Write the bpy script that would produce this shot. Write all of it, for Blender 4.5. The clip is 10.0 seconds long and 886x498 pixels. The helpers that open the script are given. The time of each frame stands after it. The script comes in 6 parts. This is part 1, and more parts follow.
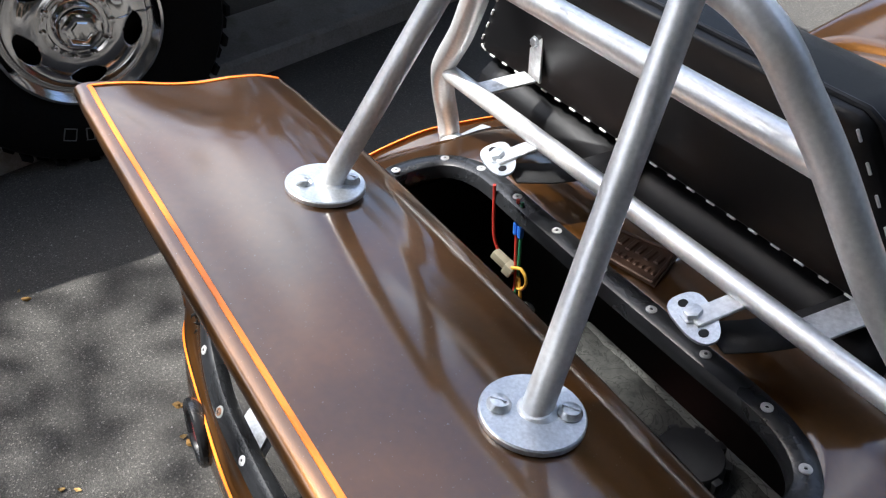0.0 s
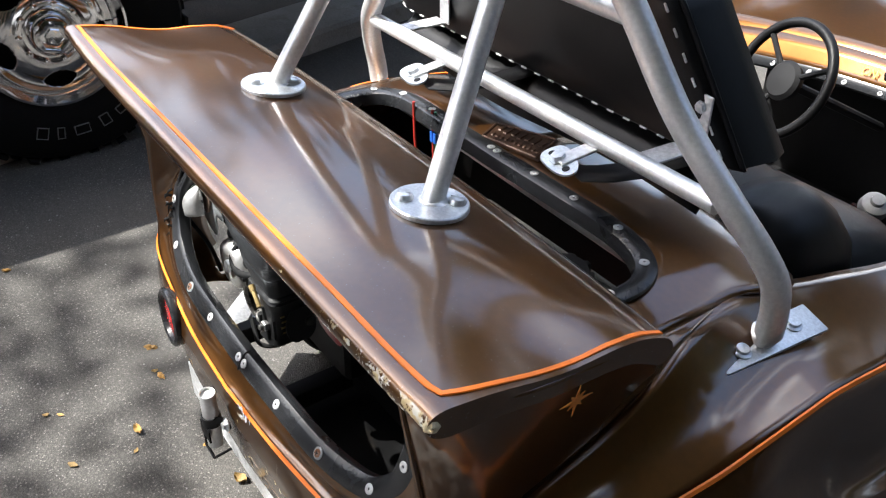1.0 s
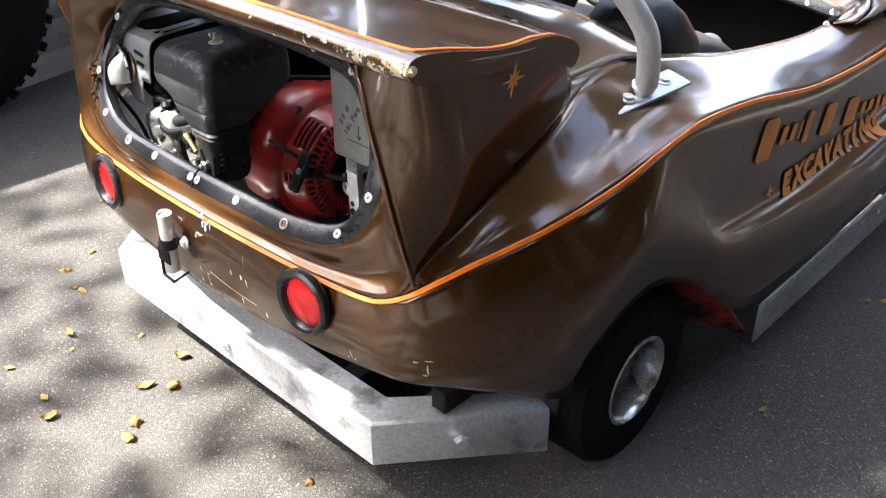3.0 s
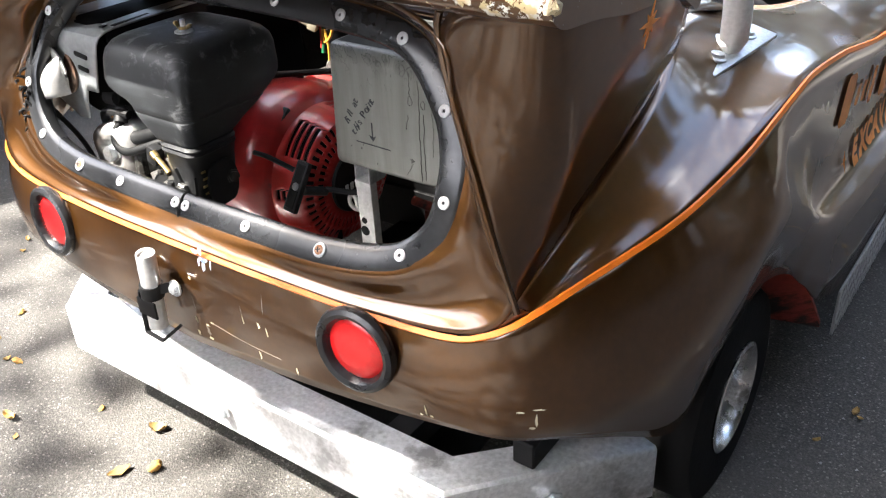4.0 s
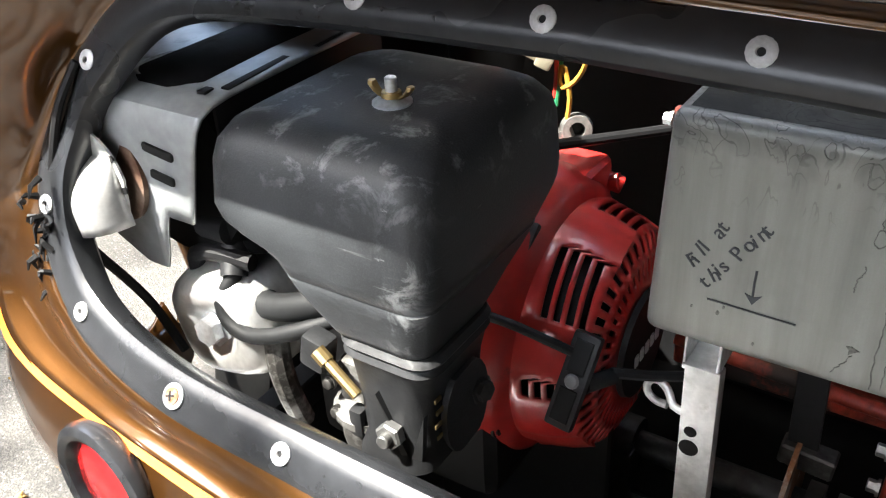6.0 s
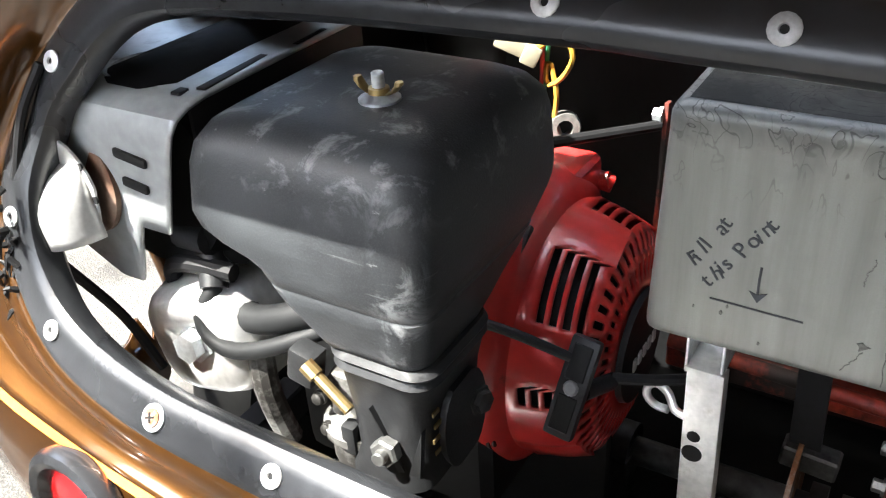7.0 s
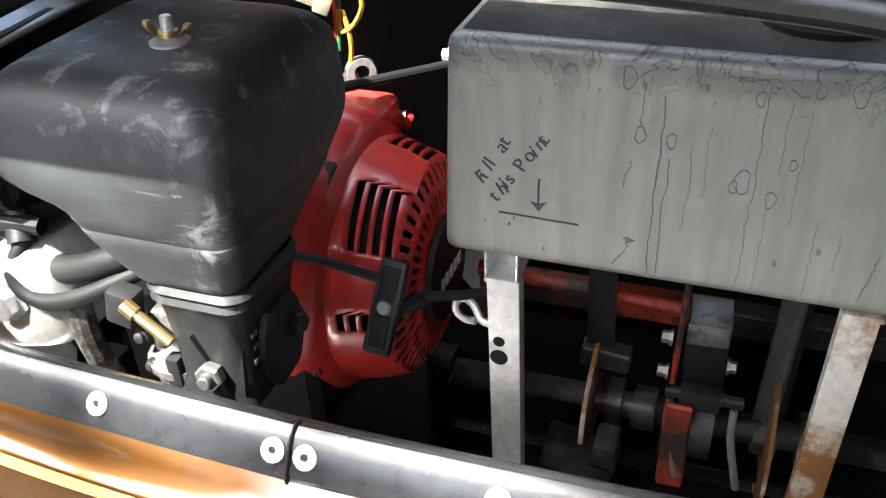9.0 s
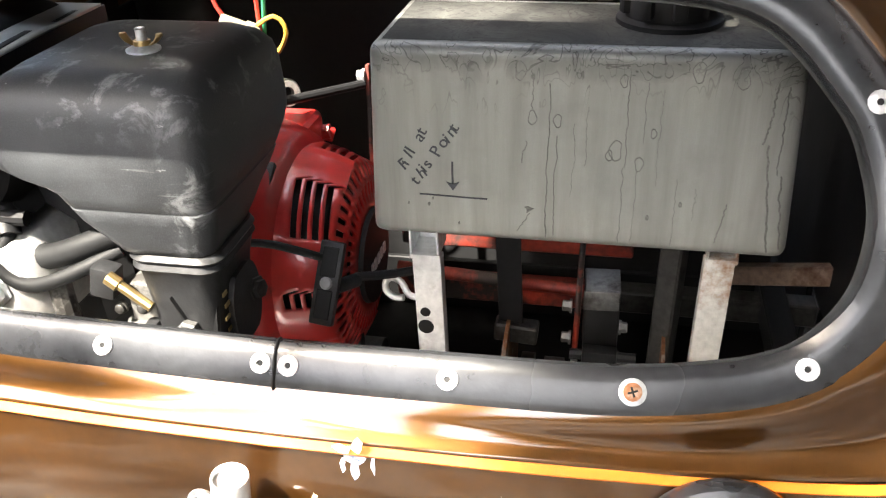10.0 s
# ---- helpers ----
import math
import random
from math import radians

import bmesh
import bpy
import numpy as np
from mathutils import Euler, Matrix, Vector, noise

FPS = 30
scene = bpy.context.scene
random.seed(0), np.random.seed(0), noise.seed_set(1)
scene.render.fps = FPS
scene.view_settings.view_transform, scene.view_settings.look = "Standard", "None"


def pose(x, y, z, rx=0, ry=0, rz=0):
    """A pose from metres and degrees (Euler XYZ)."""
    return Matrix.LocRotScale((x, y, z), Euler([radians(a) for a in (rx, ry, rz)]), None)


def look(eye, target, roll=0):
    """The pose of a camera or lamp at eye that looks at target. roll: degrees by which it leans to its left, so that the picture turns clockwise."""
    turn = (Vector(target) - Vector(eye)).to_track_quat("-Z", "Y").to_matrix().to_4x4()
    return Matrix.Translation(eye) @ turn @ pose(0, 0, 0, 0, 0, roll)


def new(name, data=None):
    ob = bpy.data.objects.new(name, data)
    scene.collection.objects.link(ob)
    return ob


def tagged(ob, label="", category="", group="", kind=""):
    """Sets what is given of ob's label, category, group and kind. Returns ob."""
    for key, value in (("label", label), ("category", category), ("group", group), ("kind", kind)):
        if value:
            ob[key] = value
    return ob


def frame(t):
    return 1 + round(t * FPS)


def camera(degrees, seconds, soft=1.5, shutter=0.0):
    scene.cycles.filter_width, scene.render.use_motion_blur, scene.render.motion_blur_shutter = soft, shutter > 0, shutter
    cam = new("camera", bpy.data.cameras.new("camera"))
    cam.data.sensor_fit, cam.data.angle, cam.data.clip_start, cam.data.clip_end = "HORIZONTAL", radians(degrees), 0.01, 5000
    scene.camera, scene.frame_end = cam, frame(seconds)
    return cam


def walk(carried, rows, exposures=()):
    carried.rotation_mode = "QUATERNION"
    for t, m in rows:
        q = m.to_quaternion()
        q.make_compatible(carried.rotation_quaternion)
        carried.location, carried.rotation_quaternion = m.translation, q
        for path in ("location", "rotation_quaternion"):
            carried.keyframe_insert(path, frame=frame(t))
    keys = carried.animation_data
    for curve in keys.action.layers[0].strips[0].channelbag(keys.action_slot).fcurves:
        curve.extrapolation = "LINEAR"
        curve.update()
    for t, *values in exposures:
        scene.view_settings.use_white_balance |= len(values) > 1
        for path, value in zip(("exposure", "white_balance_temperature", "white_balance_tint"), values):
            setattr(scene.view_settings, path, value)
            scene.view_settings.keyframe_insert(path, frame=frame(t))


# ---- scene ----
from mathutils import bvhtree
cam = camera(53.2, 10.0, soft=1.2)
PATH = [
    (0, (0.644, -0.133, 1.465), (-0.707, 0.695, 0.245), 0.4),
    (0.5, (0.805, -0.197, 1.446), (-0.56, 0.688, 0.283), -0.5),
    (1, (0.994, -0.293, 1.411), (-0.375, 0.655, 0.303), 0.3),
    (1.5, (1.087, -0.4, 1.38), (-0.229, 0.638, 0.289), 0.9),
    (2, (1.106, -0.545, 1.329), (-0.038, 0.664, 0.22), -0.7),
    (2.5, (1.177, -0.621, 1.292), (0.032, 0.601, 0.198), -1.5),
    (2.7, (1.208, -0.627, 1.262), (0.019, 0.58, 0.198), -0.9),
    (3.8, (0.961, -0.563, 1.018), (-0.182, 0.758, 0.044), -2.8),
    (4, (0.859, -0.566, 1.04), (-0.181, 0.814, 0.033), -2.7),
    (4.5, (0.641, -0.56, 1.04), (-0.295, 0.88, 0.015), -3.9),
    (5, (0.459, -0.401, 0.958), (-0.561, 0.968, -0.083), -3.9),
    (5.5, (0.271, -0.263, 0.91), (-0.782, 1.081, -0.132), -4.1),
    (5.7, (0.207, -0.236, 0.914), (-0.804, 1.134, -0.135), -3.4),
    (7, (0.152, -0.208, 0.893), (-0.775, 1.234, -0.137), -3.8),
    (7.5, (0.164, -0.205, 0.897), (-0.737, 1.248, -0.141), -4.1),
    (8, (0.172, -0.213, 0.897), (-0.679, 1.26, -0.155), -3.8),
    (8.5, (0.182, -0.229, 0.891), (-0.548, 1.287, -0.19), -2.6),
    (9, (0.197, -0.252, 0.891), (-0.382, 1.313, -0.211), -2.4),
    (9.5, (0.2, -0.303, 0.887), (-0.247, 1.313, -0.204), -2.9),
    (10, (0.209, -0.401, 0.891), (-0.159, 1.299, -0.096), -2.0),
]
EXPOSURES = [(0.0, 1.4, 6050, 9), (1.0, 1.85, 6200, 9), (1.5, 2.15, 6400, 10), (2.5, 2.65, 6400, 10), (3.2, 2.9, 6450, 10), (4.0, 3.1, 6500, 10), (4.5, 2.9, 6500, 10), (5.0, 2.95, 6500, 9), (7.0, 3.5, 6300, 7), (8.5, 3.55, 6300, 7), (9.3, 3.6, 6500, 8), (10.0, 3.65, 6900, 9)]
walk(cam, [(t, look(eye, target, roll)) for t, eye, target, roll in PATH], EXPOSURES)

# world, sun, exposure
K = 0.8  # the plan of the kart is drawn in units of 0.8 m
world = bpy.data.worlds.new("world")
scene.world = world
world.use_nodes = True
wn = world.node_tree.nodes
sky = wn.new("ShaderNodeTexSky")
sky.sky_type, sky.sun_disc = "NISHITA", False
SUN_WAY = Vector((-0.42, -0.54, 1.0)).normalized()
sky.sun_elevation = math.asin(SUN_WAY.z)
sky.sun_rotation = math.atan2(SUN_WAY.x, SUN_WAY.y)
sky.dust_density, sky.air_density = 4.5, 1.0
wn["Background"].inputs["Strength"].default_value = 0.15
# invented bright clouds, added to strengthen the sky's reflection in the paint
dome, cloud, thick, over = (wn.new("ShaderNode" + k) for k in ("TexCoord", "TexNoise", "ValToRGB", "Mix"))
cloud.inputs["Scale"].default_value, cloud.inputs["Detail"].default_value, cloud.inputs["Roughness"].default_value = 2.6, 7, 0.58
thick.color_ramp.elements[0].position, thick.color_ramp.elements[1].position = 0.48, 0.63
over.data_type, over.inputs[7].default_value = "RGBA", (8.5, 8.6, 9.0, 1)
for a, b in ((dome.outputs["Generated"], cloud.inputs["Vector"]), (cloud.outputs["Fac"], thick.inputs["Fac"]), (thick.outputs["Color"], over.inputs[0]),
             (sky.outputs["Color"], over.inputs[6]), (over.outputs[2], wn["Background"].inputs["Color"])):
    world.node_tree.links.new(a, b)
sun = new("sun", bpy.data.lights.new("sun", "SUN"))
sun.data.energy, sun.data.angle, sun.data.color = 4.6, radians(0.6), (1.0, 0.95, 0.87)
sun.matrix_world = look(SUN_WAY * 20, (0, 0, 0))


# materials
def material(name, color, rough=0.5, metal=0.0, coat=0.0, vary=0.25, grain=40.0, bump=0.0, bump_scale=300.0, dirt=None, dirt_at=0.62,
             dirt_scale=9.0, coat_rough=0.05, spec=0.5, random_by=0.0, coat_ior=1.5):
    """Base colour broken up at two scales, fine relief, and stains of their own shape."""
    m = bpy.data.materials.new(name)
    m.use_nodes = True
    n, l = m.node_tree.nodes, m.node_tree.links
    b = n["Principled BSDF"]
    b.inputs["Metallic"].default_value = metal
    b.inputs["Coat Weight"].default_value, b.inputs["Coat Roughness"].default_value = coat, coat_rough
    b.inputs["Specular IOR Level"].default_value = spec
    b.inputs["Coat IOR"].default_value = coat_ior
    at = n.new("ShaderNodeTexCoord").outputs["Object"]
    big, fine = n.new("ShaderNodeTexNoise"), n.new("ShaderNodeTexNoise")
    big.inputs["Scale"].default_value, big.inputs["Detail"].default_value = grain * 0.15, 4
    fine.inputs["Scale"].default_value, fine.inputs["Detail"].default_value = grain * 3, 3
    for t in (big, fine):
        l.new(at, t.inputs["Vector"])
    mixn = n.new("ShaderNodeMath")
    mixn.operation = "ADD"
    l.new(big.outputs["Fac"], mixn.inputs[0])
    l.new(fine.outputs["Fac"], mixn.inputs[1])
    ramp = n.new("ShaderNodeValToRGB")
    lo, hi = [c * (1 - vary) for c in color], [min(1, c * (1 + vary)) for c in color]
    ramp.color_ramp.elements[0].position, ramp.color_ramp.elements[1].position = 0.35, 0.65
    ramp.color_ramp.elements[0].color, ramp.color_ramp.elements[1].color = (*lo, 1), (*hi, 1)
    half = n.new("ShaderNodeMath")
    half.operation, half.inputs[1].default_value = "MULTIPLY", 0.5
    l.new(mixn.outputs[0], half.inputs[0])
    l.new(half.outputs[0], ramp.inputs["Fac"])
    out = ramp.outputs["Color"]
    rough_out = None
    if random_by:
        info = n.new("ShaderNodeObjectInfo")
        hsv = n.new("ShaderNodeHueSaturation")
        mr = n.new("ShaderNodeMapRange")
        mr.inputs["To Min"].default_value, mr.inputs["To Max"].default_value = 1 - random_by, 1 + random_by
        l.new(info.outputs["Random"], mr.inputs["Value"])
        l.new(mr.outputs["Result"], hsv.inputs["Value"])
        l.new(out, hsv.inputs["Color"])
        out = hsv.outputs["Color"]
    if dirt:
        sp = n.new("ShaderNodeTexNoise")
        sp.inputs["Scale"].default_value, sp.inputs["Detail"].default_value, sp.inputs["Roughness"].default_value = dirt_scale, 6, 0.65
        l.new(at, sp.inputs["Vector"])
        r2 = n.new("ShaderNodeValToRGB")
        r2.color_ramp.elements[0].position, r2.color_ramp.elements[1].position = dirt_at - 0.06, dirt_at + 0.06
        l.new(sp.outputs["Fac"], r2.inputs["Fac"])
        mx = n.new("ShaderNodeMix")
        mx.data_type = "RGBA"
        l.new(r2.outputs["Color"], mx.inputs[0])
        l.new(out, mx.inputs[6])
        mx.inputs[7].default_value = (*dirt, 1)
        out = mx.outputs[2]
        rr = n.new("ShaderNodeMapRange")
        rr.inputs["To Min"].default_value, rr.inputs["To Max"].default_value = rough, min(1, rough + 0.3)
        l.new(r2.outputs["Color"], rr.inputs["Value"])
        rough_out = rr.outputs["Result"]
    l.new(out, b.inputs["Base Color"])
    if rough_out is None:
        rr = n.new("ShaderNodeMapRange")
        rr.inputs["To Min"].default_value, rr.inputs["To Max"].default_value = rough * 0.8, min(1, rough * 1.2)
        l.new(big.outputs["Fac"], rr.inputs["Value"])
        rough_out = rr.outputs["Result"]
    l.new(rough_out, b.inputs["Roughness"])
    if bump:
        bn, bt = n.new("ShaderNodeBump"), n.new("ShaderNodeTexNoise")
        bt.inputs["Scale"].default_value, bt.inputs["Detail"].default_value = bump_scale, 4
        l.new(at, bt.inputs["Vector"])
        bn.inputs["Strength"].default_value, bn.inputs["Distance"].default_value = bump, 0.002
        l.new(bt.outputs["Fac"], bn.inputs["Height"])
        l.new(bn.outputs["Normal"], b.inputs["Normal"])
    return m


BROWN = material("brown_metallic_paint", (0.105, 0.0425, 0.0078), 0.40, 0.85, 1.0, 0.10, 30, coat_rough=0.10, spec=0.5, coat_ior=1.75)
ORANGE = material("orange_pinstripe", (0.95, 0.215, 0.012), 0.5, coat=0.1, vary=0.06)
RUBBER = material("black_rubber_trim", (0.017, 0.018, 0.020), 0.27, vary=0.3, grain=30, bump=0.05)
STEEL = material("brushed_tube_steel", (0.78, 0.785, 0.78), 0.38, 0.6, vary=0.12, grain=60, bump=0.06, bump_scale=500)
ZINC = material("zinc_plate", (0.62, 0.65, 0.68), 0.40, 0.8, vary=0.2, grain=90)
ALU = material("scuffed_aluminium", (0.74, 0.75, 0.76), 0.42, 0.5, vary=0.24, grain=50, dirt=(0.36, 0.36, 0.36), dirt_at=0.60, dirt_scale=11, bump=0.1, bump_scale=80)
BLACKPL = material("black_engine_plastic", (0.014, 0.0145, 0.0155), 0.5, vary=0.3, grain=22, bump=0.12, dirt=(0.05, 0.053, 0.056), dirt_at=0.64, dirt_scale=14, spec=0.3)
BLACK = material("black_paint", (0.006, 0.006, 0.0065), 0.6, vary=0.3, spec=0.25)
RED = material("red_engine_paint", (0.36, 0.016, 0.014), 0.34, coat=0.4, vary=0.2, grain=20, dirt=(0.035, 0.02, 0.018), dirt_at=0.66, dirt_scale=15)
FRAMERED = material("red_frame_paint", (0.26, 0.028, 0.014), 0.5, vary=0.3, dirt=(0.02, 0.014, 0.012), dirt_at=0.50, dirt_scale=12)
LENS = material("red_lens", (0.62, 0.012, 0.014), 0.22, coat=0.6, vary=0.1, bump=0.25, bump_scale=160)
VINYL = material("black_vinyl", (0.006, 0.006, 0.0065), 0.40, vary=0.25, bump=0.2, bump_scale=700, spec=0.25)
CHROME = material("polished_chrome", (0.78, 0.78, 0.79), 0.09, 1.0, vary=0.05)
TYRE = material("tyre_rubber", (0.0045, 0.0045, 0.0045), 0.8, spec=0.12, vary=0.3, bump=0.3, bump_scale=120)
WHITE = material("white_rivet", (0.52, 0.52, 0.52), 0.42, 0.2, vary=0.15, grain=200, random_by=0.15)
CONCRETE = material("concrete", (0.24, 0.235, 0.225), 0.85, vary=0.2, grain=40, bump=0.5, bump_scale=120, dirt=(0.2, 0.19, 0.17), dirt_at=0.6)


BRIGHT = material("bright_cast_aluminium", (0.60, 0.60, 0.59), 0.38, 0.55, vary=0.15, grain=60, dirt=(0.25, 0.24, 0.22), dirt_at=0.7, dirt_scale=16)
RIMM = material("polished_rim", (0.55, 0.55, 0.55), 0.24, 0.9, vary=0.15, grain=40, dirt=(0.18, 0.17, 0.16), dirt_at=0.62, dirt_scale=14)
# near-black that puts the engine bay's shade into the colour of its parts
BAYSHADE = material("bay_shade_black", (0.004, 0.004, 0.0042), 0.7, vary=0.4, grain=30, spec=0.12, dirt=(0.012, 0.010, 0.008), dirt_at=0.62)
CASTDULL = material("dull_cast_alloy", (0.22, 0.215, 0.205), 0.42, 0.6, vary=0.3, grain=50, dirt=(0.05, 0.047, 0.043), dirt_at=0.5, dirt_scale=30)
BRASS = material("yellow_zinc", (0.42, 0.31, 0.14), 0.35, 0.9, vary=0.15)
RUST = material("rusty_steel", (0.20, 0.085, 0.035), 0.75, 0.2, vary=0.35, grain=60, bump=0.4, dirt=(0.5, 0.47, 0.43), dirt_at=0.60, dirt_scale=18)
DARKSTEEL = material("oily_dark_steel", (0.06, 0.058, 0.055), 0.45, 0.7, vary=0.35, dirt=(0.02, 0.018, 0.016), dirt_at=0.55)
HOSE = material("black_hose", (0.010, 0.0105, 0.011), 0.62, vary=0.25, spec=0.2)
GREYCOV = material("grey_muffler_cover", (0.36, 0.38, 0.385), 0.38, 0.4, vary=0.2, grain=24, dirt=(0.05, 0.05, 0.05), dirt_at=0.66)
RUSTPIPE = material("heat_stained_steel", (0.16, 0.11, 0.08), 0.7, 0.3, vary=0.35, grain=50, dirt=(0.10, 0.05, 0.03), dirt_at=0.55, dirt_scale=14)
DISCM = material("dull_steel_disc", (0.20, 0.20, 0.195), 0.42, 0.7, vary=0.25, grain=60, dirt=(0.06, 0.055, 0.05), dirt_at=0.6, dirt_scale=20)
INK = material("marker_ink", (0.035, 0.037, 0.045), 0.6, vary=0.3)
STAIN = material("dark_fuel_stain", (0.14, 0.137, 0.125), 0.5, 0.2, vary=0.5, grain=160)
CREAM = material("bare_filler_chip", (0.62, 0.52, 0.33), 0.7, vary=0.35, grain=300)
STITCH = material("white_thread", (0.68, 0.68, 0.66), 0.7, vary=0.1)
YELLOW = material("yellow_lettering", (0.85, 0.55, 0.03), 0.5, vary=0.08)
COPPER = material("aged_copper_plaque", (0.055, 0.027, 0.015), 0.45, 0.4, vary=0.3, grain=60)
SIGN = material("orange_sign_paint", (0.92, 0.30, 0.045), 0.5, coat=0.1, vary=0.15)
CHEQUER = material("chequer_plate", (0.42, 0.42, 0.42), 0.42, 0.7, vary=0.25)
WEBBING = material("black_webbing", (0.016, 0.016, 0.017), 0.75, vary=0.3, bump=0.4, bump_scale=900)
GREYKNOB = material("grey_plastic_knob", (0.20, 0.20, 0.20), 0.4, vary=0.1)
BEIGE = material("beige_connector", (0.20, 0.18, 0.13), 0.5, vary=0.1)


def blank(name, rough=0.5, metal=0.0):
    m = bpy.data.materials.new(name)
    m.use_nodes = True
    n, l = m.node_tree.nodes, m.node_tree.links
    b = n["Principled BSDF"]
    b.inputs["Roughness"].default_value, b.inputs["Metallic"].default_value = rough, metal
    return m, n, l, b, n.new("ShaderNodeTexCoord").outputs["Object"]


def fac_noise(n, l, vec, scale, detail=4, rough=0.5, stretch=None, distortion=0.0):
    t = n.new("ShaderNodeTexNoise")
    t.inputs["Scale"].default_value, t.inputs["Detail"].default_value, t.inputs["Roughness"].default_value = scale, detail, rough
    t.inputs["Distortion"].default_value = distortion
    if stretch:
        mp = n.new("ShaderNodeMapping")
        mp.inputs["Scale"].default_value = stretch
        l.new(vec, mp.inputs["Vector"])
        vec = mp.outputs["Vector"]
    l.new(vec, t.inputs["Vector"])
    return t.outputs["Fac"]


def span(n, l, fac, a, b, lo=0.0, hi=1.0):
    r = n.new("ShaderNodeMapRange")
    for key, v in (("From Min", a), ("From Max", b), ("To Min", lo), ("To Max", hi)):
        r.inputs[key].default_value = v
    l.new(fac, r.inputs["Value"])
    return r.outputs["Result"]


def calc(n, l, op, a, b):
    m = n.new("ShaderNodeMath")
    m.operation, m.use_clamp = op, op == "MAXIMUM"
    for k, v in enumerate((a, b)):
        if isinstance(v, (int, float)):
            m.inputs[k].default_value = v
        else:
            l.new(v, m.inputs[k])
    return m.outputs[0]


def blend(n, l, fac, a, b):
    m = n.new("ShaderNodeMix")
    m.data_type = "RGBA"
    l.new(fac, m.inputs[0])
    for k, v in ((6, a), (7, b)):
        if isinstance(v, tuple):
            m.inputs[k].default_value = (*v, 1)
        else:
            l.new(v, m.inputs[k])
    return m.outputs[2]


def relief(n, l, b, height, strength, distance=0.002):
    bn = n.new("ShaderNodeBump")
    bn.inputs["Strength"].default_value, bn.inputs["Distance"].default_value = strength, distance
    l.new(height, bn.inputs["Height"])
    l.new(bn.outputs["Normal"], b.inputs["Normal"])


def asphalt():
    """Worn asphalt: pale and dark stones in a grey binder, patches of wear and darker oil."""
    m, n, l, b, at = blank("asphalt", 0.9)
    stones = n.new("ShaderNodeTexVoronoi")
    stones.inputs["Scale"].default_value = 300
    l.new(at, stones.inputs["Vector"])
    sep = n.new("ShaderNodeSeparateColor")
    l.new(stones.outputs["Color"], sep.inputs["Color"])
    tone = blend(n, l, span(n, l, sep.outputs["Red"], 0.1, 1.0), (0.038, 0.036, 0.033), (0.098, 0.092, 0.083))
    tone = blend(n, l, span(n, l, sep.outputs["Green"], 0.93, 0.95), tone, (0.19, 0.18, 0.16))
    tone = blend(n, l, span(n, l, stones.outputs["Distance"], 0.5, 0.9), tone, (0.036, 0.035, 0.033))
    tone = blend(n, l, span(n, l, fac_noise(n, l, at, 420, 3), 0.35, 0.7, 0.0, 0.40), tone, (0.066, 0.062, 0.057))
    tone = blend(n, l, span(n, l, fac_noise(n, l, at, 1.6, 5, 0.6), 0.45, 0.70, 0.0, 0.45), tone, (0.092, 0.086, 0.076))
    tone = blend(n, l, span(n, l, fac_noise(n, l, at, 3.1, 5, 0.7, distortion=0.4), 0.60, 0.72, 0.0, 0.5), tone, (0.036, 0.035, 0.033))
    l.new(tone, b.inputs["Base Color"])
    relief(n, l, b, calc(n, l, "ADD", stones.outputs["Distance"], fac_noise(n, l, at, 300, 3)), 0.6, 0.003)
    return m


def tide_lines(n, l, fac, count, width):
    """Thin dark outlines where liquid dried."""
    f = calc(n, l, "PINGPONG", calc(n, l, "MULTIPLY", fac, count), 0.5)
    return span(n, l, f, width, width * 0.45)


